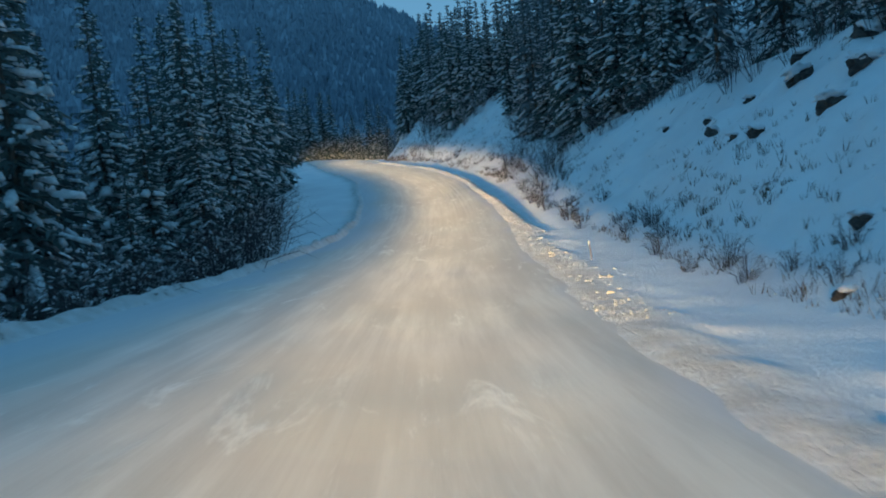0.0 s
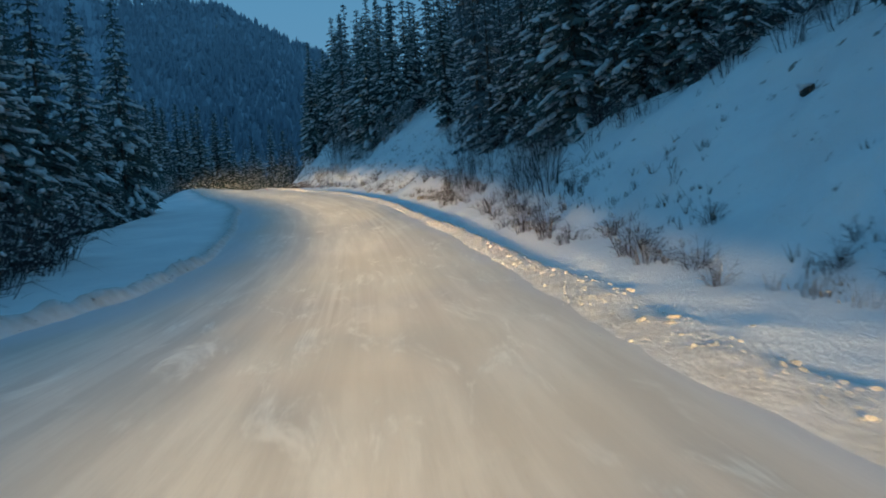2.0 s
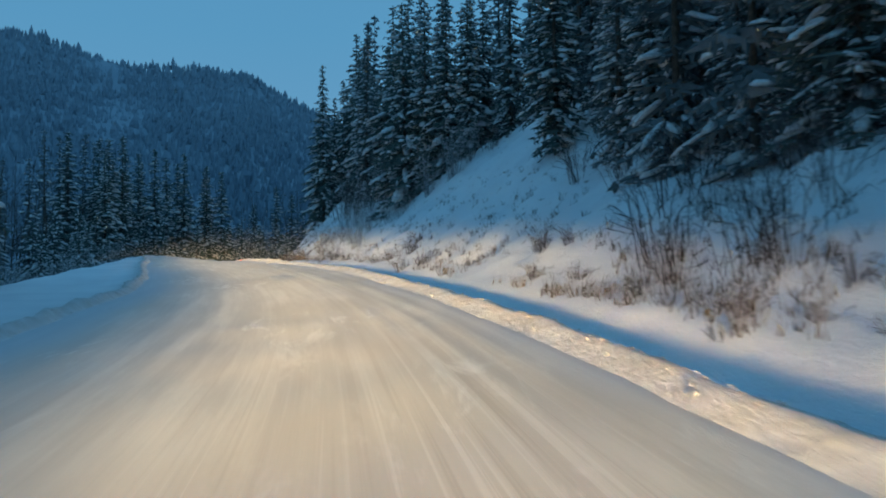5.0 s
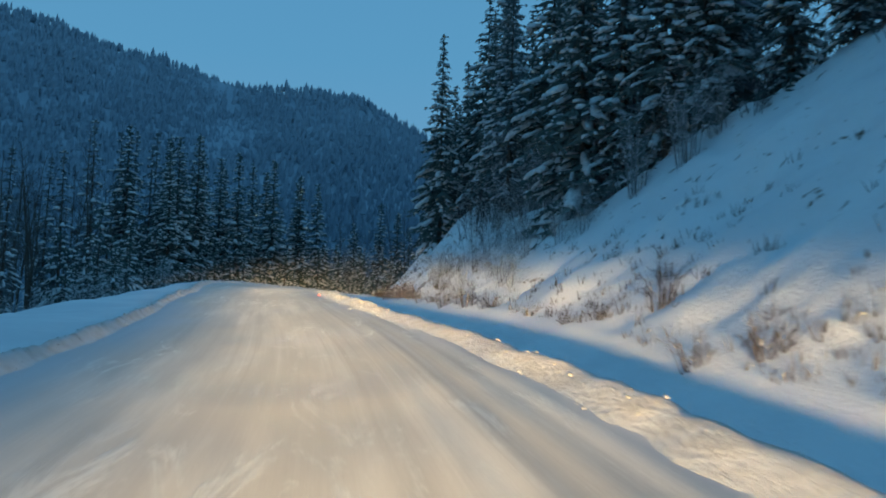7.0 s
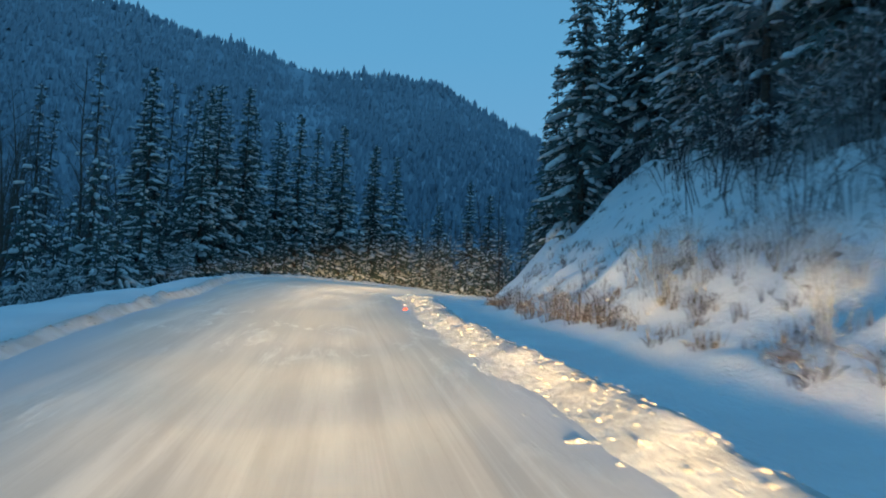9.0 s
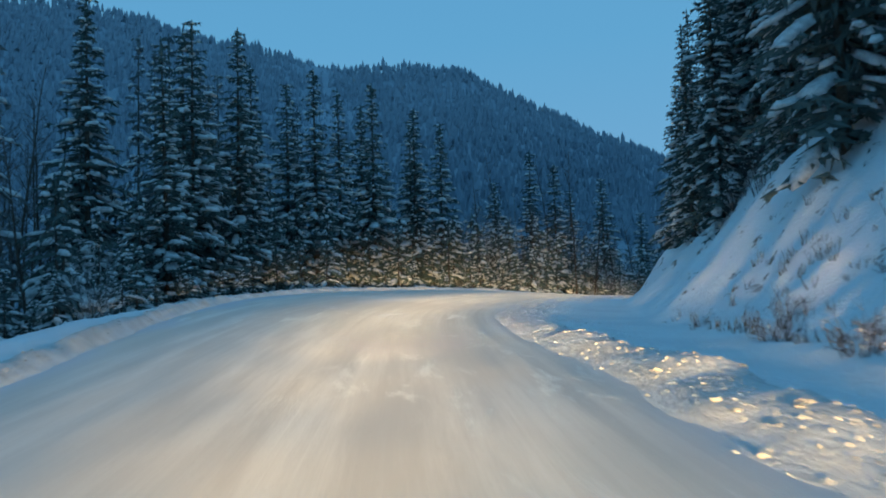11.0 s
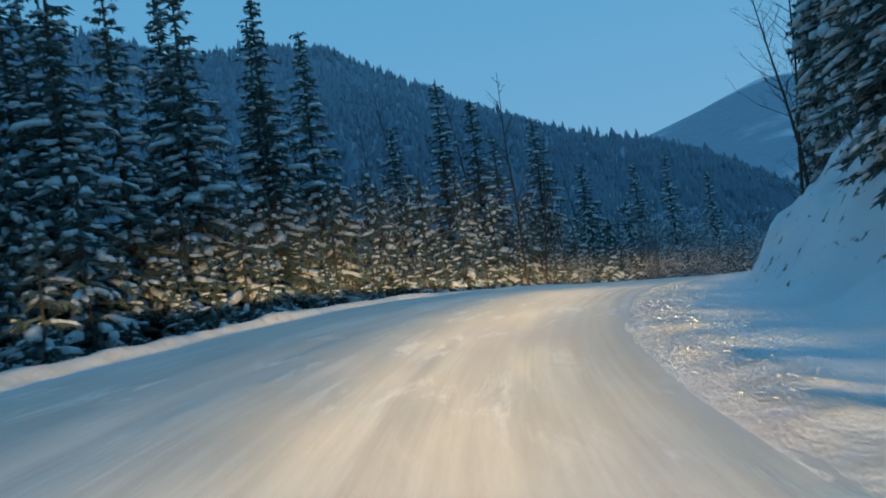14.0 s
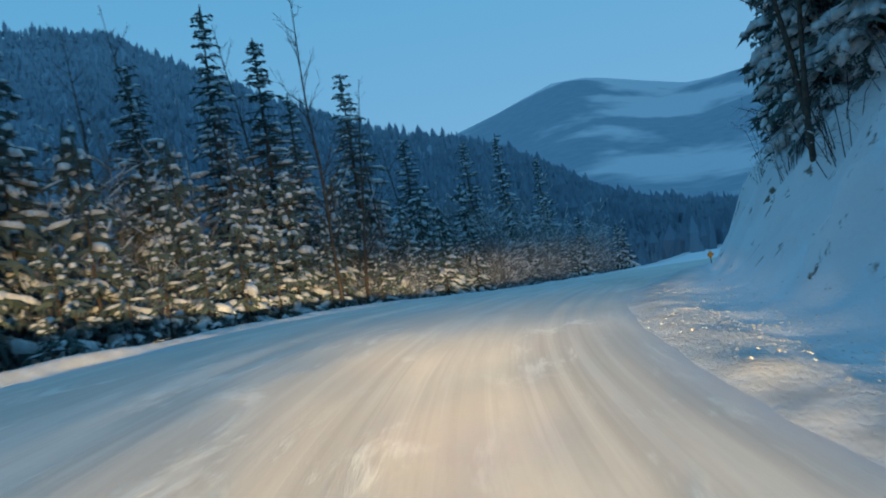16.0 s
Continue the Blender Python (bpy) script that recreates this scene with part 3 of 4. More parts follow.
def spruce(height, radius, seed, whorl_gap=0.62, snow=0.9, bare=0.04, spacing=0.34, full=1.0, stout=1.0, heap=1.0, kind="spruce_tree"):
    """A snow-laden spruce standing at the origin: trunk, boughs with needle sprays, snow on the boughs."""
    rng = random.Random(seed)
    tree = new(kind)
    trunk, crown, caps = Build(), Build(), Build()
    bend = Vector((rng.uniform(-0.012, 0.012), rng.uniform(-0.012, 0.012), 0)) * height
    down = Vector((0, 0, -1))

    def axis(z):
        u = z / height
        return bend * u * u + Vector((0, 0, z))
    levels = 6
    for k in range(levels):
        z0, z1 = height * k / levels, height * (k + 1) / levels
        r = 0.0085 * height + 0.03
        trunk.spike(axis(z0) - Vector((0, 0, 0.8 if k == 0 else 0)), axis(z1), r * (1 - k / levels) + 0.012, r * (1 - (k + 1) / levels) + 0.012, 6)
    z = height * bare
    while z < height * 0.985:
        u = (z - height * bare) / (height * (1 - bare))
        prof = ((1 - u) ** 0.9 * 0.76 + 0.24 * (1 - u) ** 0.4) * (0.75 + 0.25 * min(1, u * 7))
        n = max(4, int(round((3.6 + 4.2 * (1 - u)) * full)))
        start = rng.uniform(0, 6.28)
        for k in range(n):
            if rng.random() < 0.07:
                continue
            ang = start + 6.283 * k / n + rng.uniform(-0.35, 0.35)
            length = max(0.34, radius * prof * rng.uniform(0.55, 1.2))
            out = Vector((math.cos(ang), math.sin(ang), 0))
            side = Vector((-out.y, out.x, 0))
            p0 = axis(z + rng.uniform(-0.3, 0.3) * whorl_gap)
            droop = (0.7 - 0.6 * u) * rng.uniform(0.5, 1.35) + 0.1
            sway = rng.uniform(-0.14, 0.14) * length

            def along(t):
                fall = -droop * length * (t * 0.45 + 0.55 * t * t) + 0.24 * length * max(0, t - 0.6) + 0.22 * u * length * t
                return p0 + out * length * t + side * sway * t * t - down * fall
            pts = [along(t) for t in (0.0, 0.5, 1.0)]
            limb = 0.022 + 0.02 * length
            crown.spike(pts[0], pts[1], limb * 1.4, limb, 3, rng.uniform(0, 2))
            crown.spike(pts[1], pts[2], limb, 0, 3, rng.uniform(0, 2))
            m = max(2, int(round(length / spacing)))
            tips = []
            for j in range(m):
                t = 0.08 + 0.90 * (j + rng.random()) / m
                q = along(t)
                for sg in (-1, 1):
                    ln = 0.10 + length * 0.42 * (1.1 - 0.62 * t) * rng.uniform(0.55, 1.3)
                    tip = q + side * sg * ln * rng.uniform(0.55, 0.95) + out * ln * rng.uniform(0.25, 0.85) + down * ln * rng.uniform(0.05, 0.7)
                    thick = stout * (0.035 + 0.085 * ln) * rng.uniform(0.75, 1.25)
                    crown.spike(q, tip, thick, 0, 3, rng.uniform(0, 2))
                    if rng.random() < 0.6:
                        a = q.lerp(tip, rng.uniform(0.2, 0.7))
                        crown.spike(a, a + down * (0.10 + 0.3 * ln) * rng.uniform(0.5, 1.2) + out * 0.1 * rng.uniform(-1, 1), thick * 0.8, 0, 3, rng.uniform(0, 2))
                    tips.append((q, tip, thick))
            load = snow * (1.0 if u < 0.55 else 1.45 - 0.82 * u)
            if rng.random() < 0.72 * load:
                a = rng.uniform(0.12, 0.45) if heap < 1.25 else rng.uniform(0.05, 0.3)
                b = min(1.03, a + rng.uniform(0.4, 0.75)) if heap < 1.25 else rng.uniform(0.85, 1.03)
                w = heap * (0.05 + 0.085 * length) * rng.uniform(0.45, 1.45)
                lift = Vector((0, 0, 0.02 + 0.035 * length))
                caps.pillow([along(a + (b - a) * v) + lift for v in ((0, 0.3, 0.75, 1.0) if length < 1.2 else (0, 0.25, 0.55, 0.85, 1.0))], w, 0.04 + w * 0.55, rng)
            for q, tip, thick in tips:
                if rng.random() < 0.24 * load:
                    w = heap * (0.03 + 0.04 * length) * rng.uniform(0.5, 1.5)
                    a, b = rng.uniform(0, 0.3), rng.uniform(0.7, 1.0)
                    lift = Vector((0, 0, thick * 0.7))
                    caps.pillow([q.lerp(tip, a + (b - a) * v) + lift for v in (0, 0.3, 0.75, 1.0)], w, 0.03 + w * 0.55, rng)
        z += whorl_gap * (1 - 0.45 * u) * rng.uniform(0.75, 1.25)
    crown.spike(axis(height * 0.94), axis(height), 0.10, 0.02, 5)
    trunk.object("trunk", M_BARK, tree, "", True)
    crown.object("crown", M_RIME_HAZE if kind == "slender_spruce" else M_NEEDLE, tree)
    tagged(caps.object("snow_load", M_LOAD, tree, "white snow lying on the boughs", True), kind="stuff")
    return tree


def bare_tree(height, seed, limbs=26):
    """A leafless birch or aspen with thin frosted limbs."""
    rng = random.Random(seed)
    tree = new("bare_tree")
    trunk, limb = Build(), Build()
    p, d, r = Vector((0, 0, -0.4)), Vector((rng.uniform(-0.05, 0.05), rng.uniform(-0.05, 0.05), 1)).normalized(), 0.0075 * height
    pts = [(p.copy(), r)]
    for k in range(9):
        q = p + d * (height + 0.4) / 9
        r2 = 0.0075 * height * (1 - (k + 1) / 9) + 0.012
        trunk.spike(p, q, r, r2, 6)
        p, r = q, r2
        pts.append((p.copy(), r))
        d = (d + Vector((rng.uniform(-0.07, 0.07), rng.uniform(-0.07, 0.07), 0.05))).normalized()
    for k in range(limbs):
        u = 0.3 + 0.68 * (k + rng.random()) / limbs
        i = min(8, int(u * 9))
        a = pts[i][0].lerp(pts[i + 1][0], u * 9 - i)
        ang = rng.uniform(0, 6.28)
        ln = height * 0.24 * (1.15 - u) * rng.uniform(0.6, 1.4)
        dirn = Vector((math.cos(ang), math.sin(ang), rng.uniform(0.5, 1.3))).normalized()
        rr = 0.014 + 0.025 * (1 - u)
        b = a + dirn * ln * 0.55
        c = b + (dirn + Vector((rng.uniform(-0.3, 0.3), rng.uniform(-0.3, 0.3), 0.35))).normalized() * ln * 0.5
        limb.spike(a, b, rr, rr * 0.6)
        limb.spike(b, c, rr * 0.6, 0.004)
        for j in range(5):
            t = rng.uniform(0.25, 1)
            s = a.lerp(b, t) if j < 3 else b.lerp(c, t)
            e = s + (dirn + Vector((rng.uniform(-1, 1), rng.uniform(-1, 1), rng.uniform(-0.3, 0.8)))).normalized() * ln * rng.uniform(0.2, 0.45)
            limb.spike(s, e, rr * 0.4, 0.003)
            limb.spike(s.lerp(e, 0.5), s.lerp(e, 0.5) + Vector((rng.uniform(-1, 1), rng.uniform(-1, 1), 0.5)) * ln * 0.16, rr * 0.25, 0.003)
    trunk.object("trunk", M_BARK, tree, "", True)
    tagged(limb.object("branchwork", M_TWIG, tree), kind="stuff")
    return tree


def shrub(kind, height, spread, seed, stems=26, snow=0.6, fat=1.0, bark=None):
    """A leafless shrub with arching twigs, snow lying along them."""
    rng = random.Random(seed)
    bush = new(kind)
    twigs, caps = Build(), Build()
    for k in range(stems):
        ang, lean = rng.uniform(0, 6.28), rng.uniform(0.05, 1.0)
        h = height * rng.uniform(0.45, 1.1)
        out = Vector((math.cos(ang), math.sin(ang), 0))
        p0 = out * rng.uniform(0, 0.35) * spread - Vector((0, 0, 0.25))
        p1 = p0 + out * spread * lean * 0.35 + Vector((rng.uniform(-0.1, 0.1), rng.uniform(-0.1, 0.1), h * 0.6 + 0.2))
        p2 = p1 + out * spread * lean * 0.45 + Vector((0, 0, h * (0.42 - 0.3 * lean)))
        p3 = p2 + out * spread * lean * 0.3 + Vector((0, 0, h * (0.18 - 0.4 * lean)))
        r = (0.006 + 0.0030 * height) * (1.2 if kind == "frosted_alder" else 1.0)
        twigs.spike(p0, p1, r, r * 0.7)
        twigs.spike(p1, p2, r * 0.7, r * 0.45)
        twigs.spike(p2, p3, r * 0.45)
        ends = [(p1, p2), (p2, p3)]
        for j in range(7):
            s = p0.lerp(p1, rng.uniform(0.3, 1)) if j < 3 else p1.lerp(p2, rng.random())
            e = s + (out * 0.5 + Vector((rng.uniform(-1, 1), rng.uniform(-1, 1), rng.uniform(0.0, 0.9)))).normalized() * h * rng.uniform(0.14, 0.36)
            twigs.spike(s, e, r * 0.45)
            ends.append((s, e))
            m = s.lerp(e, 0.5)
            twigs.spike(m, m + Vector((rng.uniform(-1, 1), rng.uniform(-1, 1), 0.5)) * h * 0.1, r * 0.3)
        for a, b in ends:
            if rng.random() < snow:
                w = rng.uniform(0.4, 1.3) * fat * (0.012 + 0.006 * height)
                u0 = rng.uniform(0, 0.55)
                caps.lump(a.lerp(b, u0) + Vector((0, 0, r * 0.3)), a.lerp(b, u0 + rng.uniform(0.25, 0.6) * (1 - u0)), w, w * 0.9, rng)
    twigs.object("branchwork", bark or M_TWIG, bush)
    if caps.v:
        caps.object("snow_load", M_LOAD, bush, "snow lying along the twigs", True)
    for o in bush.children:
        tagged(o, kind="stuff")
    return bush


def stand(proto, x, y, scale=1.0, turn=0.0, sink=0.15):
    z = float(ground_z(x, y)) - sink
    return copy_thing(proto, pose(x, y, z, 0, 0, turn) @ Matrix.Scale(scale, 4))


PLACED = []


def free(x, y, gap):
    for a, b in PLACED:
        if (a - x) ** 2 + (b - y) ** 2 < gap * gap:
            return False
    PLACED.append((x, y))
    return True


def scaled(proto, x, y, top=None, height=None, turn=0.0, lean=0.0):
    """A copy of a tree of unit height class, sized to reach a top or a height."""
    z = float(ground_z(x, y)) - 0.15
    s = (height if height else top - z) / proto["tall"]
    ob = copy_thing(proto, pose(x, y, z, lean, 0, turn))
    ob.scale = (s * 0.5 + 0.5 * min(s, 1.0) if s > 1 else s ** 0.7, s * 0.5 + 0.5 * min(s, 1.0) if s > 1 else s ** 0.7, s)
    if (x, y) not in PLACED:
        PLACED.append((x, y))
    return ob


FULL = [(18.0, 2.9, 11), (20.0, 2.6, 12), (16.0, 3.1, 13), (19.0, 2.2, 14), (6.5, 2.5, 15)]
FAR = [(17.0, 2.5, 21), (19.0, 2.2, 22), (14.0, 2.6, 23)]
full_protos, near_protos, far_protos, bare_protos, shrub_protos, brush_protos, low_protos, alder_protos = [], [], [], [], [], [], [], []


def make_protos():
    for h, r, s in FULL:
        full_protos.append(spruce(h, r, s, spacing=0.46, stout=1.15, heap=1.2) if h > 10 else spruce(h, r, s, whorl_gap=0.72, snow=1.05, spacing=0.46, full=0.85, stout=1.35, heap=1.25))
    for h, r, s in FAR:
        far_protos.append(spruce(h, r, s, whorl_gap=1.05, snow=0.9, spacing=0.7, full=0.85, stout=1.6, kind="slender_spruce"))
    for h, r, s in ((14.0, 2.3, 16), (12.0, 2.1, 17)):
        near_protos.append(spruce(h, r, s, whorl_gap=0.55, snow=1.25, spacing=0.22, full=1.05, heap=1.7))
    for h, s in ((15.0, 31), (12.0, 32), (17.0, 33)):
        bare_protos.append(bare_tree(h, s))
    for h, w, s in ((4.6, 2.6, 41), (3.8, 2.3, 42), (5.4, 2.8, 43)):
        shrub_protos.append(shrub("willow_shrub", h, w, s, 20, 0.8, 0.95, M_FROST))
    for h, w, s in ((7.6, 2.5, 71), (6.6, 2.2, 72), (8.4, 2.7, 73)):
        alder_protos.append(shrub("frosted_alder", h, w, s, 22, 0.95, 0.75, M_FROST))
    for h, w, s in ((0.95, 0.6, 51), (0.7, 0.5, 52)):
        low_protos.append(shrub("low_shrub", h, w, s, 30, 0.12, 1.0, M_STEM))
    for h, w, s in ((2.2, 1.7, 61), (1.7, 1.5, 62)):
        brush_protos.append(shrub("brush_shrub", h, w, s, 20, 0.3, 1.0, M_STEM))
    for p, h in zip(full_protos + far_protos + bare_protos + near_protos, [a[0] for a in FULL + FAR] + [15.0, 12.0, 17.0, 14.0, 12.0]):
        p["tall"] = h
    for p in far_protos:
        tagged(p, "slender dark spruce with patchy snow in dense roadside woods", "tree", "spruces in the woods")
    for p in alder_protos:
        tagged(p, "tall leafless alder thicket, frosted boughs bowed with snow", "shrub", "alders on the bend")
    for p in full_protos[:4] + near_protos:
        tagged(p, "tall dark green spruce with snow-laden drooping boughs", "tree", "spruces beside the road")
    tagged(full_protos[4], "young green spruce with heavy snow pillows on its boughs", "tree", "young spruces on the bend")
    for p in bare_protos:
        tagged(p, "leafless grey-brown tree with thin frosted limbs", "tree", "bare trees beside the road")
    for p in brush_protos:
        tagged(p, "dark tangled leafless brush on the snowy bank", "shrub", "brush on the bank")
    for p in shrub_protos:
        tagged(p, "leafless brown willow shrub with snow on its twigs", "shrub", "shrubs beside the road")
    for p in low_protos:
        tagged(p, "low leafless brown shrub poking out of the snowy bank", "shrub", "low shrubs on the bank")


make_protos()
rng = random.Random(5)

# spruces of the bend's outer side, each with the height of its top
BEND_TOPS = [(-28.1, 208.8, 24.4), (-26.8, 215.7, 24.3), (-28.9, 210.6, 23.8), (-30.7, 203.5, 25.6), (-32.2, 205.3, 24.1), (-32.6, 199.9, 24.4), (-33.6, 196.4, 25.1),
             (-36.7, 198.7, 24.7), (-36.0, 189.5, 23.9), (-35.4, 185.5, 25.0), (-35.0, 178.0, 23.0), (-33.5, 172.0, 20.0), (-37.5, 182.0, 24.0), (-38.5, 173.0, 23.0), (-19.1, 231.9, 24.0), (-16.2, 234.6, 22.6), (-10.4, 241.9, 21.6), (9.3, 274.0, 20.5),
             (20.4, 294.7, 19.4), (-5.0, 252.0, 18.0), (-14.5, 238.5, 20.0), (2.5, 262.0, 18.5), (-22.5, 226.0, 19.5)]
EAST_TOPS = [(-5.5, 157.5, 27.6), (-0.7, 141.0, 25.0), (13.6, 63.5, 16.0), (15.0, 56.0, 15.5), (14.8, 60.0, 17.0), (8.9, 103.0, 22.0), (14.1, 77.0, 17.5), (-1.2, 150.0, 27.0),
             (2.0, 158.0, 30.0), (5.0, 150.0, 29.0), (-3.0, 168.0, 27.0), (1.5, 203.0, 24.0), (3.5, 209.0, 25.0), (4.5, 199.0, 27.0), (8.0, 215.0, 26.0), (0.5, 193.0, 25.0), (-0.6, 198.0, 21.5), (2.6, 205.5, 20.0), (0.6, 200.5, 19.0), (5.0, 212.0, 21.0), (-1.8, 189.5, 22.0), (3.4, 202.0, 25.0), (2.4, 126.6, 24.0), (3.9, 124.6, 25.5), (5.3, 122.5, 24.0), (6.8, 121.8, 25.5), (8.1, 123.5, 24.5),
             (9.6, 120.2, 26.0), (3.0, 131.0, 27.0), (11.2, 118.0, 24.5), (1.8, 136.0, 27.0), (5.5, 128.0, 26.0)]


def off_road(y, o):
    """x of the place o metres square to the line driven, at y."""
    sl = float(smooth_table(1, y + 1) - smooth_table(1, y - 1)) / 2
    return float(smooth_table(1, y)) + o * math.sqrt(1 + sl * sl)


def crest_off(y):
    return float(lerp(y, TOE)) + float(lerp(y, CREST)) / float(lerp(y, STEEP)) + 0.8


def bank_cover(y):
    """How thickly weeds and shrubs stand on the cut bank, 0 to 1."""
    return float(lerp(y, [(8, 0.5), (40, 0.8), (62, 1.0), (84, 1.0), (90, 0.55), (116, 0.5), (120, 0.9), (145, 0.7), (160, 0.25)]))


def put_shrub(protos, x, y, size, gap):
    if free(x, y, gap):
        ob = stand(protos[rng.randrange(len(protos))], x, y, 1, rng.uniform(0, 360))
        ob.scale = (size, size, size * rng.uniform(0.85, 1.2))


def plant():
    for i, (x, y, top) in enumerate(BEND_TOPS):
        ob = scaled(full_protos[(1, 0, 3)[i % 3]], x, y, top=top, turn=rng.uniform(0, 360))
        ob.scale.x *= 1.32 if y < 222 else 1.5
        ob.scale.y *= 1.32 if y < 222 else 1.5
    for i, (x, y, top) in enumerate(EAST_TOPS):
        scaled(full_protos[i % 4], x, y, top=top, turn=rng.uniform(0, 360))
    # west clump near the start
    for x, y, h in WEST_CLUMP:
        scaled(full_protos[int(h) % 3], x, y, height=h, turn=rng.uniform(0, 360))
    # wood above the cut bank, thickest along its edge
    made = 0
    for k in range(5000):
        y = rng.uniform(4, 228)
        first = crest_off(y)
        o = first + rng.random() ** 1.6 * 18
        x = off_road(y, o)
        if free(x, y, 2.0 + 0.06 * (o - first)):
            near = o < first + 6
            p = full_protos[rng.randrange(4)] if near and rng.random() < 0.45 else far_protos[rng.randrange(3)]
            scaled(p, x, y, height=rng.uniform(8, 19) if near else rng.uniform(12, 20), turn=rng.uniform(0, 360))
            made += 1
        if made > 110:
            break
    for y in (168, 172, 176, 179.5, 183, 186, 189, 192, 195.5, 199, 202.5, 207, 211):
        scaled(near_protos[rng.randrange(2)] if y > 182 else full_protos[rng.randrange(4)], off_road(y, crest_off(y) + rng.uniform(0.2, 1.8)), y, height=rng.uniform(12, 17), turn=rng.uniform(0, 360))
    for x, y, h in ((-7.6, 175.0, 11.0), (-6.9, 178.5, 13.0), (-6.9, 171.0, 14.0), (-7.2, 182.5, 10.0), (-6.2, 186.0, 11.5), (-5.2, 164.5, 13.0)):
        scaled(full_protos[rng.randrange(4)], x, y, height=h, turn=rng.uniform(0, 360))
    for k in range(70):
        y = rng.uniform(119, 141)
        x = off_road(y, float(lerp(y, TOE)) + rng.uniform(4.5, 13))
        if free(x, y, 1.1):
            ob = stand(alder_protos[rng.randrange(3)], x, y, 1, rng.uniform(0, 360))
            ob.scale = [rng.uniform(0.42, 0.7)] * 3
    for k in range(160):
        y = rng.uniform(72, 120)
        x = off_road(y, crest_off(y) + rng.uniform(-0.6, 6))
        if free(x, y, 1.7):
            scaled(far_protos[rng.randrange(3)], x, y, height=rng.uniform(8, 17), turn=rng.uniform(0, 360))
    # wood in the valley, west
    made = 0
    for k in range(5000):
        y = rng.uniform(112, 335)
        line = float(lerp(y, VALLEY_LINE))
        x = line - 1.5 - rng.random() ** 1.4 * 45
        if free(x, y, 2.6):
            if rng.random() < float(lerp(y, [(165, 0.75), (195, 0.45), (215, 0.34)])):
                scaled(bare_protos[rng.randrange(3)], x, y, height=rng.uniform(10, 18), turn=rng.uniform(0, 360))
            else:
                scaled(far_protos[rng.randrange(3)], x, y, height=rng.uniform(8, 16) if y < 165 else rng.uniform(13, 20) if y < 212 else rng.uniform(8, 14), turn=rng.uniform(0, 360))
            made += 1
        if made > 125:
            break
    # young spruces and snowy willows between the tall trees and the outer edge of the bend
    for k in range(640):
        y = rng.uniform(150, 300)
        edge = off_road(y, float(lerp(y, LEFT_EDGE)) - 5.6)
        x = rng.uniform(float(lerp(y, VALLEY_LINE)) - 2, edge)
        if rng.random() < float(lerp(y, [(158, 1), (234, 1), (244, 0.3), (300, 0.2)])) and free(x, y, 1.45):
            scaled(full_protos[4], x, y, height=rng.uniform(3.2, 6.0) * float(lerp(y, [(208, 1.0), (216, 1.45)])) if x > edge - 3 else rng.uniform(6.5, 11.5) * float(lerp(y, [(208, 1.0), (216, 1.15)])), turn=rng.uniform(0, 360))
    # tall frosted alders on the outer side of the bend
    for k in range(260):
        y = 212 + 88 * rng.random() ** 1.3
        edge = off_road(y, float(lerp(y, LEFT_EDGE)) - 5.5)
        x = rng.uniform(float(lerp(y, VALLEY_LINE)) - 10, edge)
        if free(x, y, 1.3):
            ob = stand(alder_protos[rng.randrange(3)], x, y, 1, rng.uniform(0, 360))
            size = rng.uniform(0.85, 1.15) if x > edge - 3 else rng.uniform(1.3, 1.9)
            ob.scale = (size, size, size * rng.uniform(0.9, 1.15))
    for k in range(70):
        y = 222 + 70 * rng.random()
        edge = off_road(y, float(lerp(y, LEFT_EDGE)) - 4.6)
        x = rng.uniform(float(lerp(y, VALLEY_LINE)) - 6, edge)
        put_shrub(shrub_protos, x, y, rng.uniform(0.8, 1.15) + (0.5 if x < edge - 5 else 0), 1.35)
    for k in range(190):
        y = rng.uniform(222, 335)
        x = float(lerp(y, VALLEY_LINE)) + rng.uniform(-14, 6)
        if free(x, y, 1.8):
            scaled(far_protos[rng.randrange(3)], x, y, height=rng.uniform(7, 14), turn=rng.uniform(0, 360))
    for y, x, top in ((175.5, -40.5, 23), (183, -40, 23), (187, -41, 25.5), (190.5, -39, 23.5), (193.5, -42, 25.5),
                      (197, -40, 24), (201, -37, 23), (204.5, -38, 24.5), (181, -35.5, 20), (193, -37, 21), (188, -44, 26), (207.5, -34, 21), (212, -31.5, 20)):
        scaled(far_protos[rng.randrange(3)], x, y, top=top, turn=rng.uniform(0, 360))
    for k in range(230):
        y, x0 = rng.uniform(118, 186), -35
        x = x0 - rng.random() * 26
        if free(x, y, 1.9):
            scaled(bare_protos[rng.randrange(3)], x, y, height=rng.uniform(11, 19), turn=rng.uniform(0, 360))
    for x, y, h in ((-21.7, 230.7, 23), (-16.2, 234.0, 23), (-13.9, 225.7, 19), (-9, 240, 18), (-6, 246, 17), (-12, 232, 17), (-3, 250, 15), (-24, 224, 18), (-18.5, 228, 16), (0, 256, 15), (-1.7, 204.2, 13), (-0.9, 205.2, 12.5)):
        scaled(bare_protos[int(h) % 3], x, y, height=h, turn=rng.uniform(0, 360))
    for k in range(90):
        y = rng.uniform(112, 160)
        put_shrub(shrub_protos, float(lerp(y, VALLEY_LINE)) + rng.uniform(-4, 5), y, rng.uniform(0.6, 1.0), 1.7)
    for k in range(110):
        y = rng.uniform(6, 64)
        x = float(smooth_table(1, y)) - float(lerp(y, [(6, 8.3), (40, 8.3), (46, 9.6), (64, 13)])) - rng.random() * 2.5
        put_shrub(brush_protos, x, y, rng.uniform(1.1, 1.9), 1.0)
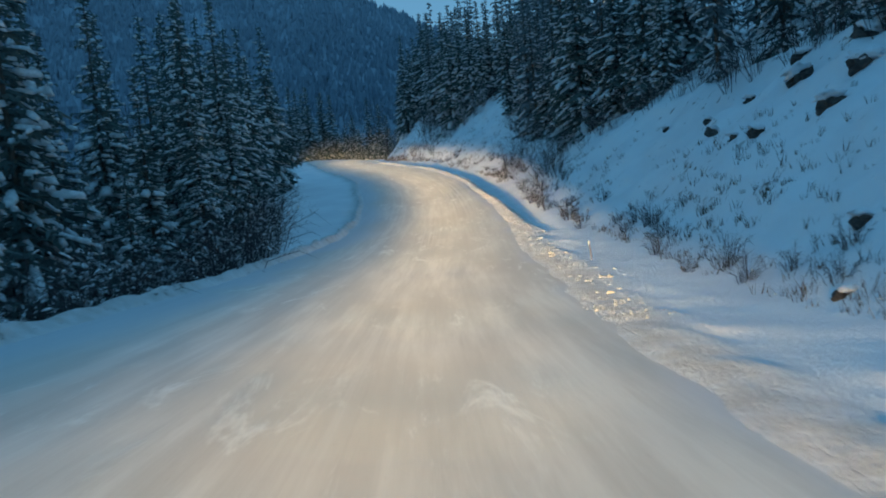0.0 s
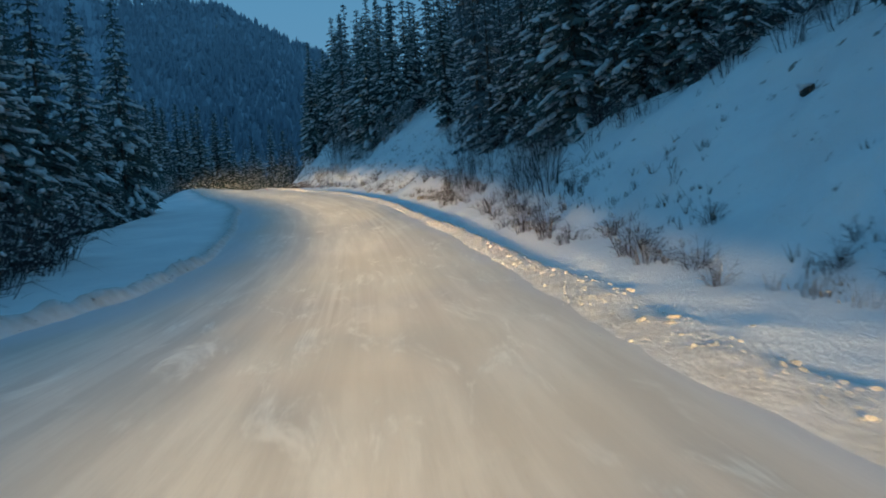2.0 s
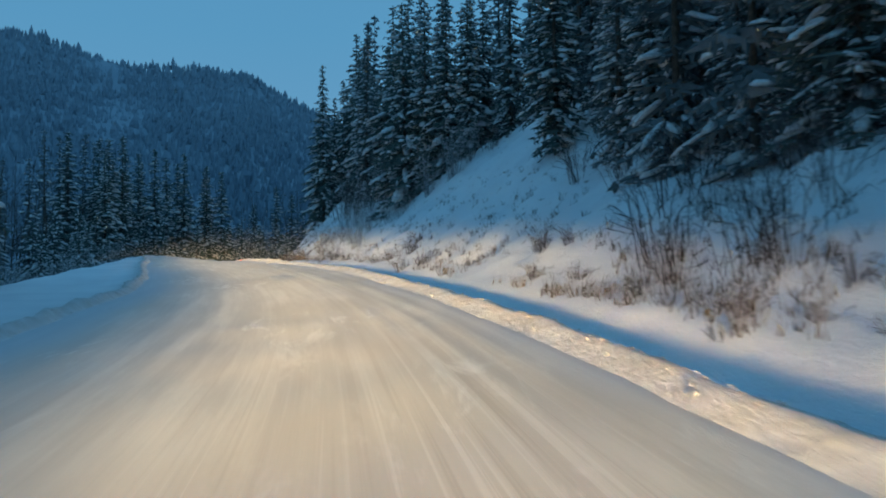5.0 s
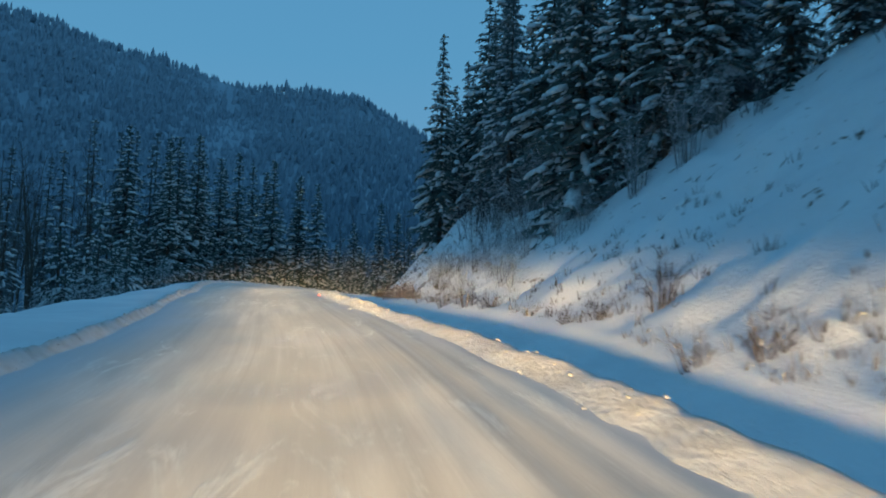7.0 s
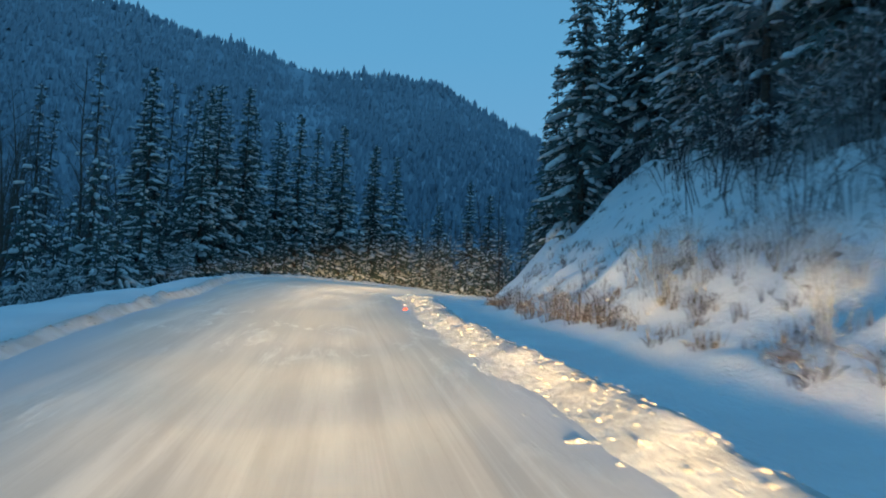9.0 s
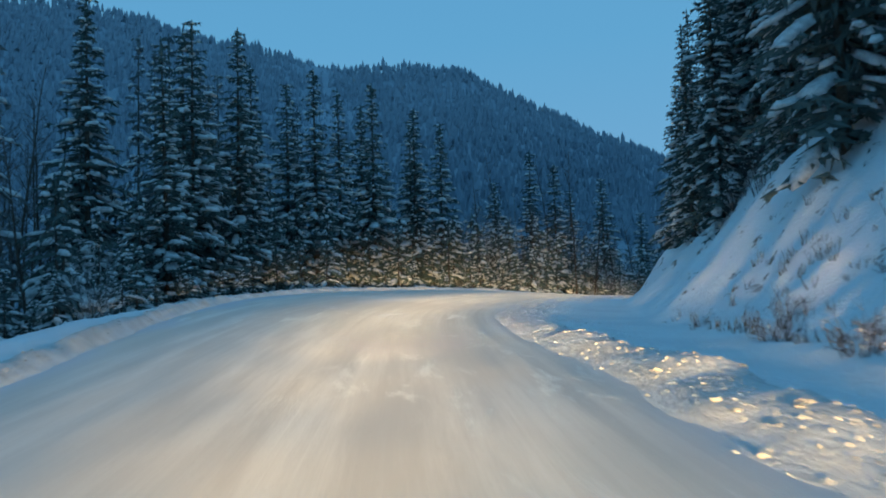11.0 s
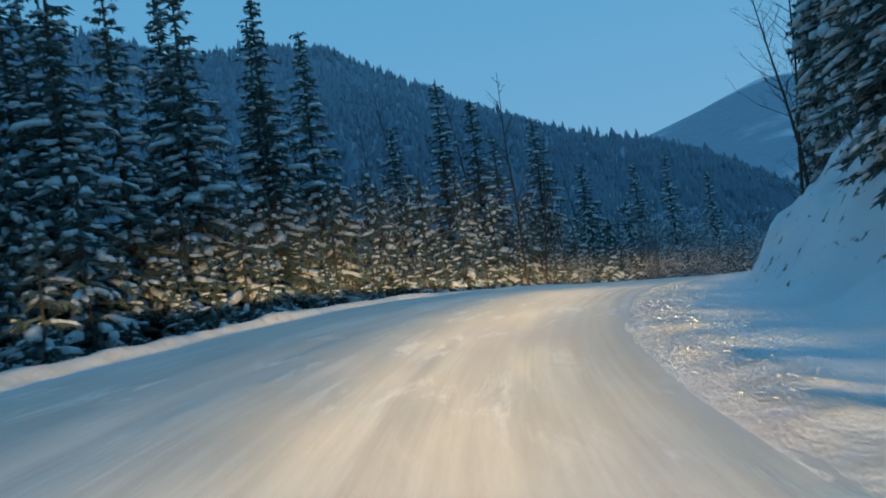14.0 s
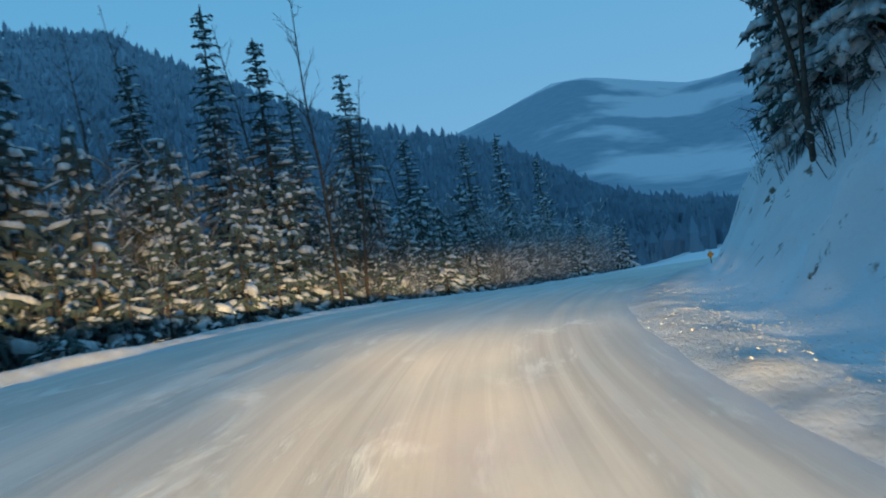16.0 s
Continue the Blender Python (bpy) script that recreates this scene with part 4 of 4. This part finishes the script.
    # dark brush along the top of the cut and in its gullies
    for k in range(260):
        y = rng.uniform(10, 215)
        o = crest_off(y) + rng.uniform(-1.6, 2.5)
        put_shrub(brush_protos, off_road(y, o), y, rng.uniform(0.7, 1.5), 1.2)
    for y0, y1 in ((60, 84), (120, 134)):
        for k in range(110):
            y = rng.uniform(y0, y1)
            frosted = y0 > 100
            put_shrub(shrub_protos if frosted else brush_protos, off_road(y, float(lerp(y, TOE)) + rng.uniform(-0.5, 9)), y, rng.uniform(0.25, 0.5) if frosted else rng.uniform(0.6, 1.2), 0.9)
    for k in range(22):
        y = rng.uniform(195, 214)
        put_shrub(brush_protos, off_road(y, float(lerp(y, TOE)) + rng.uniform(1.8, 6)), y, rng.uniform(0.5, 0.9), 0.9)
    # low shrubs under the bank
    for k in range(170):
        y = rng.uniform(14, 160)
        o = float(lerp(y, TOE)) - float(lerp(y, TALUS)) + rng.uniform(-0.4, 2.4)
        if rng.random() < 0.75 * bank_cover(y):
            put_shrub(low_protos, off_road(y, o), y, rng.uniform(0.5, 1.2), 0.6)
    for y, o, size in ((139.5, 6.3, 1.1), (134.3, 6.0, 1.0), (133.4, 6.5, 1.3), (132.6, 6.2, 1.2), (131.8, 6.6, 1.1), (145.8, 6.6, 1.2), (142.5, 6.8, 0.9), (119.5, 6.5, 1.2), (121.0, 6.7, 1.3),
                       (122.0, 6.2, 1.1), (117.8, 6.8, 1.1), (123.5, 6.6, 1.2), (52.0, 5.9, 1.1), (53.5, 6.2, 1.2), (50.6, 6.3, 1.0), (55.0, 5.8, 1.1), (57.0, 6.0, 1.2), (43.5, 6.3, 1.2), (45.2, 6.5, 1.3), (41.8, 6.8, 1.1)):
        put_shrub(low_protos, off_road(y, o), y, size, 0.3)


WEST_CLUMP = [(-20.0, 101.5, 20.5), (-20.8, 92.6, 20), (-18.6, 86.0, 15), (-21.5, 80.0, 20), (-18.0, 76.0, 17), (-24, 88, 20), (-25, 97, 19), (-22.5, 72, 20), (-17.8, 69, 15), (-19.5, 94.5, 10),
              (-19.8, 64, 19), (-13.5, 27, 18), (-16.5, 33, 20), (-12.8, 37, 13), (-17, 43, 19), (-13.6, 47, 15.5), (-15.4, 53, 18), (-14.6, 58, 16.6), (-17.5, 60, 18.5),
              (-20, 52, 19), (-11.8, 20, 13), (-22, 38, 20), (-16, 22, 18), (-19, 26, 20), (-11.8, 31.5, 8), (-14.2, 40, 9), (-12.4, 43.5, 10), (-17.5, 38.5, 16),
              (-12.9, 52.5, 10), (-19, 57, 18), (-21, 45, 19), (-15.5, 48.5, 13), (-23, 31, 21), (-15, 62, 14), (-18, 47.5, 15)]
VALLEY_LINE = [(112, -31), (140, -33), (165, -33), (185, -36), (200, -33), (215, -27), (235, -16), (250, -6), (275, 9), (300, 22), (335, 42)]
plant()
for p in full_protos + near_protos + far_protos + bare_protos + shrub_protos + brush_protos + low_protos + alder_protos:
    for o in (*p.children_recursive, p):
        bpy.data.objects.remove(o)


def hill_forest():
    """The woods on the hill across the valley."""
    r = np.random.RandomState(4)
    n = 34000
    az = np.radians(r.uniform(-60, 50, n))
    dist = 205 + 540 * r.rand(n) ** 0.75
    x, y = -10 + dist * np.sin(az), 120 + dist * np.cos(az)
    z = ground_z(x, y)
    h = r.uniform(3.5, 7.0, n) * np.where(r.rand(n) < 0.06, 1.6, 1)
    w = h * r.uniform(0.15, 0.32, n)
    turn = r.rand(n) * 2
    verts = np.zeros((n, 9, 3))
    for lv, (zz, ww) in enumerate(((0.05, 0.9), (0.62, 0.7))):
        for k in range(4):
            q, j = turn + k * 1.5708 + lv * 0.6, r.uniform(0.6, 1.3, n)
            verts[:, lv * 4 + k] = np.stack([x + np.cos(q) * w * ww * j, y + np.sin(q) * w * ww * j, z - 0.6 + h * zz], -1)
    verts[:, 8] = np.stack([x + r.uniform(-0.3, 0.3, n), y, z + h], -1)
    one = [(k, (k + 1) % 4, 4 + (k + 1) % 4, 4 + k) for k in range(4)] + [(4 + k, 4 + (k + 1) % 4, 8) for k in range(4)]
    faces = [tuple(b + 9 * i for b in f) for i in range(n) for f in one]
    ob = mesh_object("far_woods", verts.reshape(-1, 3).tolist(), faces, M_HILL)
    tagged(ob, "woods covering the far hillside, blue haze painted into their colour", "forest", kind="stuff")


hill_forest()


# ---------------------------------------------------------------- rocks, tufts, snow clods, markers
def rock_mesh(name, seed, squash, mat):
    """A boulder of broken facets."""
    bm = bmesh.new()
    bmesh.ops.create_icosphere(bm, subdivisions=2, radius=1.0)
    r = random.Random(seed)
    off = Vector((r.uniform(0, 50), r.uniform(0, 50), r.uniform(0, 50)))
    for v in bm.verts:
        n = noise.noise(v.co * 1.3 + off) * 0.75 + round(3 * noise.noise(v.co * 2.3 + off)) * 0.2 + noise.noise(v.co * 5 + off) * 0.12
        v.co = v.co * (1 + n)
        v.co.z *= squash
    me = bpy.data.meshes.new(name)
    bm.to_mesh(me)
    bm.free()
    me.materials.append(mat)
    return me


def boulders():
    shapes = [(rock_mesh("rock_face", 71 + k, 0.8, M_ROCK), rock_mesh("snow_cap", 81 + k, 0.45, M_SNOW)) for k in range(3)]
    for c in shapes:
        c[1].shade_smooth()
    for i, (x, y, size) in enumerate(((7.6, 16.5, 0.32), (12.1, 32.8, 0.55), (12.25, 38.5, 0.5), (11.6, 33.9, 0.35), (13.4, 29.0, 0.7), (14.6, 34.5, 0.8), (15.6, 36.5, 0.6),
                                      (15.2, 30.5, 0.9), (16.6, 33.0, 0.7), (13.2, 42.0, 0.4), (9.8, 20.0, 0.45), (12.6, 47.5, 0.35), (14.2, 39.0, 0.5),
                                      *((off_road(y, crest_off(y) - 1.2), y, 0.6) for y in (184.5, 187, 189.5, 191.5, 194, 197)),
                                      (-6.9, 178.0, 0.5), (-5.6, 181.0, 0.4), (-2.2, 196.0, 0.55), (-0.9, 199.5, 0.5))):
        z = float(ground_z(x, y))
        rock = tagged(new("boulder"), "dark broken rock with a snow cap in the bank", "rock", "rocks in the bank")
        size *= 0.62
        rock.matrix_world = pose(x, y, z - size * 0.12, 12 * (i % 3), 0, 47 * i)
        rock.scale = (size * 1.15, size, size * 1.0)
        face = new("rock_face", shapes[i % 3][0])
        cap = tagged(new("snow_cap", shapes[i % 3][1]), "white snow cap")
        face.parent = cap.parent = rock
        cap.location, cap.scale = (0.25, 0.0, 0.8), (1.0, 1.0, 0.8)


def clods():
    """Clods of snow thrown up along the windrows."""
    shapes = [rock_mesh("snow_clod", 91 + k, 0.75, M_GRITTY) for k in range(4)]
    r = random.Random(17)
    for k in range(230):
        part = r.random()
        if part < 0.45:
            y = r.uniform(18, 62)
            o = float(lerp(y, RIGHT_EDGE)) + float(lerp(y, WINDROW)) + r.gauss(0.0, 0.4)
        elif part < 0.85:
            y = r.uniform(112, 150)
            o = float(lerp(y, RIGHT_EDGE)) + float(lerp(y, WINDROW)) + r.gauss(0.0, 0.4)
        else:
            y = r.uniform(10, 200)
            o = float(lerp(y, LEFT_EDGE)) - r.gauss(0.4, 0.25)
        x = off_road(y, o)
        size = r.choice((0.025, 0.03, 0.035, 0.045, 0.06, 0.085) if y < 62 else (0.025, 0.03, 0.035, 0.045, 0.055)) * r.uniform(0.8, 1.3)
        ob = tagged(new("snow_clod", shapes[r.randrange(4)]), "small clod of broken snow on the windrow", "snow clod", "clods along the windrows")
        ob.matrix_world = pose(x, y, max(float(ground_z(x, y)), float(road_z(y, o)) if o < float(lerp(y, RIGHT_EDGE)) else -99) - size * 0.1, r.uniform(0, 40), 0, r.uniform(0, 360))
        ob.scale = (size * r.uniform(0.8, 1.5), size, size * r.uniform(0.45, 0.7))


def tufts():
    """Dead grass and weed stalks poking through the snow of the cut bank."""
    r = random.Random(23)
    stalk, cap = Build(), Build()
    for k in range(5200):
        y = r.uniform(8, 168)
        o = float(lerp(y, TOE)) - float(lerp(y, TALUS)) - 0.1 + abs(r.gauss(0, 3.0))
        if r.random() > bank_cover(y) or vnoise(y, 0.0, 7.0, 40) + 0.9 * vnoise(y, o, 2.2, 41) < r.uniform(-0.5, 0.9):
            continue
        x = off_road(y, o)
        z = float(ground_z(x, y))
        h = r.uniform(0.12, 0.45)
        for j in range(6):
            base = Vector((x + r.uniform(-0.15, 0.15), y + r.uniform(-0.15, 0.15), z - 0.05))
            stalk.spike(base, base + Vector((r.uniform(-0.5, 0.5), r.uniform(-0.5, 0.5), 1.0)) * h, 0.012, 0)
        if r.random() < 0.12:
            w = r.uniform(0.03, 0.06)
            cap.lump((x - w, y, z + h * 0.2), (x + w, y + r.uniform(-w, w), z + h * 0.2), w * 0.9, w * 0.5, r)
    tagged(stalk.object("grass_tufts", M_GRASS), "dry brown grass and weeds poking through bank snow", "dry grass", kind="stuff")
    tagged(cap.object("snow_tufts", M_LOAD, smooth=True), "pillows of snow on the bank's grass tufts", "snow", kind="stuff")


def crumbs():
    """Fine broken snow spilled along the windrows, too small to count."""
    r = random.Random(19)
    heap = Build()
    for k in range(11000):
        y = r.choice((r.uniform(14, 62), r.uniform(14, 62), r.uniform(62, 112), r.uniform(112, 150), r.uniform(112, 150), r.uniform(150, 204), r.uniform(150, 206), r.uniform(175, 206)))
        if r.random() < 0.82:
            o = float(lerp(y, RIGHT_EDGE)) + 0.7 * float(lerp(y, WINDROW)) + r.gauss(0.15, 0.4) + (abs(r.gauss(0, 0.8)) if y > 150 else 0)
        else:
            o = float(lerp(y, LEFT_EDGE)) - r.gauss(0.35, 0.25)
        if vnoise(y, o, 1.6, 44) < r.uniform(-0.7, 0.5):
            continue
        x = off_road(y, o)
        z = float(ground_z(x, y))
        w = abs(r.gauss(0, 0.019 if y < 62 else 0.015 if y < 160 else 0.012)) + 0.008
        a = r.uniform(0, 6.28)
        d = Vector((math.cos(a), math.sin(a), 0)) * w
        heap.lump(Vector((x, y, z)) - d, Vector((x, y, z)) + d, w, w * 0.55, r)
    tagged(heap.object("snow_crumbs", M_GRITTY), "fine broken snow spilled along the windrows", "snow", kind="stuff")


def stake():
    x, y = 4.7, 28.4
    z = float(ground_z(x, y))
    post = tagged(new("marker_stake"), "thin dark roadside stake with a pale reflector", "road marker")
    post.matrix_world = pose(x, y, z, 3, -4, 0)
    a, b = Build(), Build()
    a.spike((0, 0, -0.3), (0, 0, 0.62), 0.02, 0.018, 8)
    a.object("stake_post", M_TWIG, post)
    b.spike((0, -0.01, 0.55), (0, -0.01, 0.66), 0.035, 0.035, 8)
    b.object("reflector", M_REFLECT, post, "pale reflector")


def scrap(x, y):
    """A torn bit of red plastic lying on the windrow."""
    z = float(ground_z(x, y))
    bit = Build()
    bit.spike((-0.06, 0, 0.0), (0.07, 0.02, 0.035), 0.03, 0.045, 5)
    ob = tagged(bit.object("plastic_scrap", M_RED), "small torn scrap of red plastic on the snow", "litter")
    ob.location = (x, y, z + 0.02)


def warning_sign(x, y):
    z = float(ground_z(x, y))
    sign = tagged(new("warning_sign"), "small orange warning sign on a dark post", "road sign")
    sign.matrix_world = pose(x, y, z, 0, 0, -10)
    a, b = Build(), Build()
    a.spike((0, 0, -0.5), (0, 0, 0.75), 0.035, 0.03, 8)
    a.object("sign_post", M_ROCK, sign)
    bm = bmesh.new()
    bmesh.ops.create_cube(bm, size=1.0)
    bmesh.ops.scale(bm, vec=(0.32, 0.02, 0.32), verts=bm.verts)
    bmesh.ops.rotate(bm, cent=(0, 0, 0), matrix=Matrix.Rotation(radians(45), 3, "Y"), verts=bm.verts)
    bmesh.ops.bevel(bm, geom=bm.edges[:], offset=0.006, segments=1, affect="EDGES")
    bmesh.ops.translate(bm, vec=(0, -0.05, 0.55), verts=bm.verts)
    me = bpy.data.meshes.new("sign_plate")
    bm.to_mesh(me)
    bm.free()
    me.materials.append(M_ORANGE)
    new("sign_plate", me).parent = sign


M_REFLECT = simple("reflector_white", (0.75, 0.75, 0.72), (0.85, 0.85, 0.82), 20, 0.3, 0.05, 0.002)
M_ORANGE = simple("sign_orange", (0.85, 0.28, 0.04), (0.9, 0.34, 0.06), 8, 0.5, 0.05, 0.002)
M_RED = simple("red_plastic", (0.6, 0.05, 0.03), (0.7, 0.09, 0.05), 20, 0.4, 0.05, 0.002)
boulders()
clods()
crumbs()
tufts()
stake()
scrap(-11.21, 135.15)
warning_sign(9.3, 231.0)
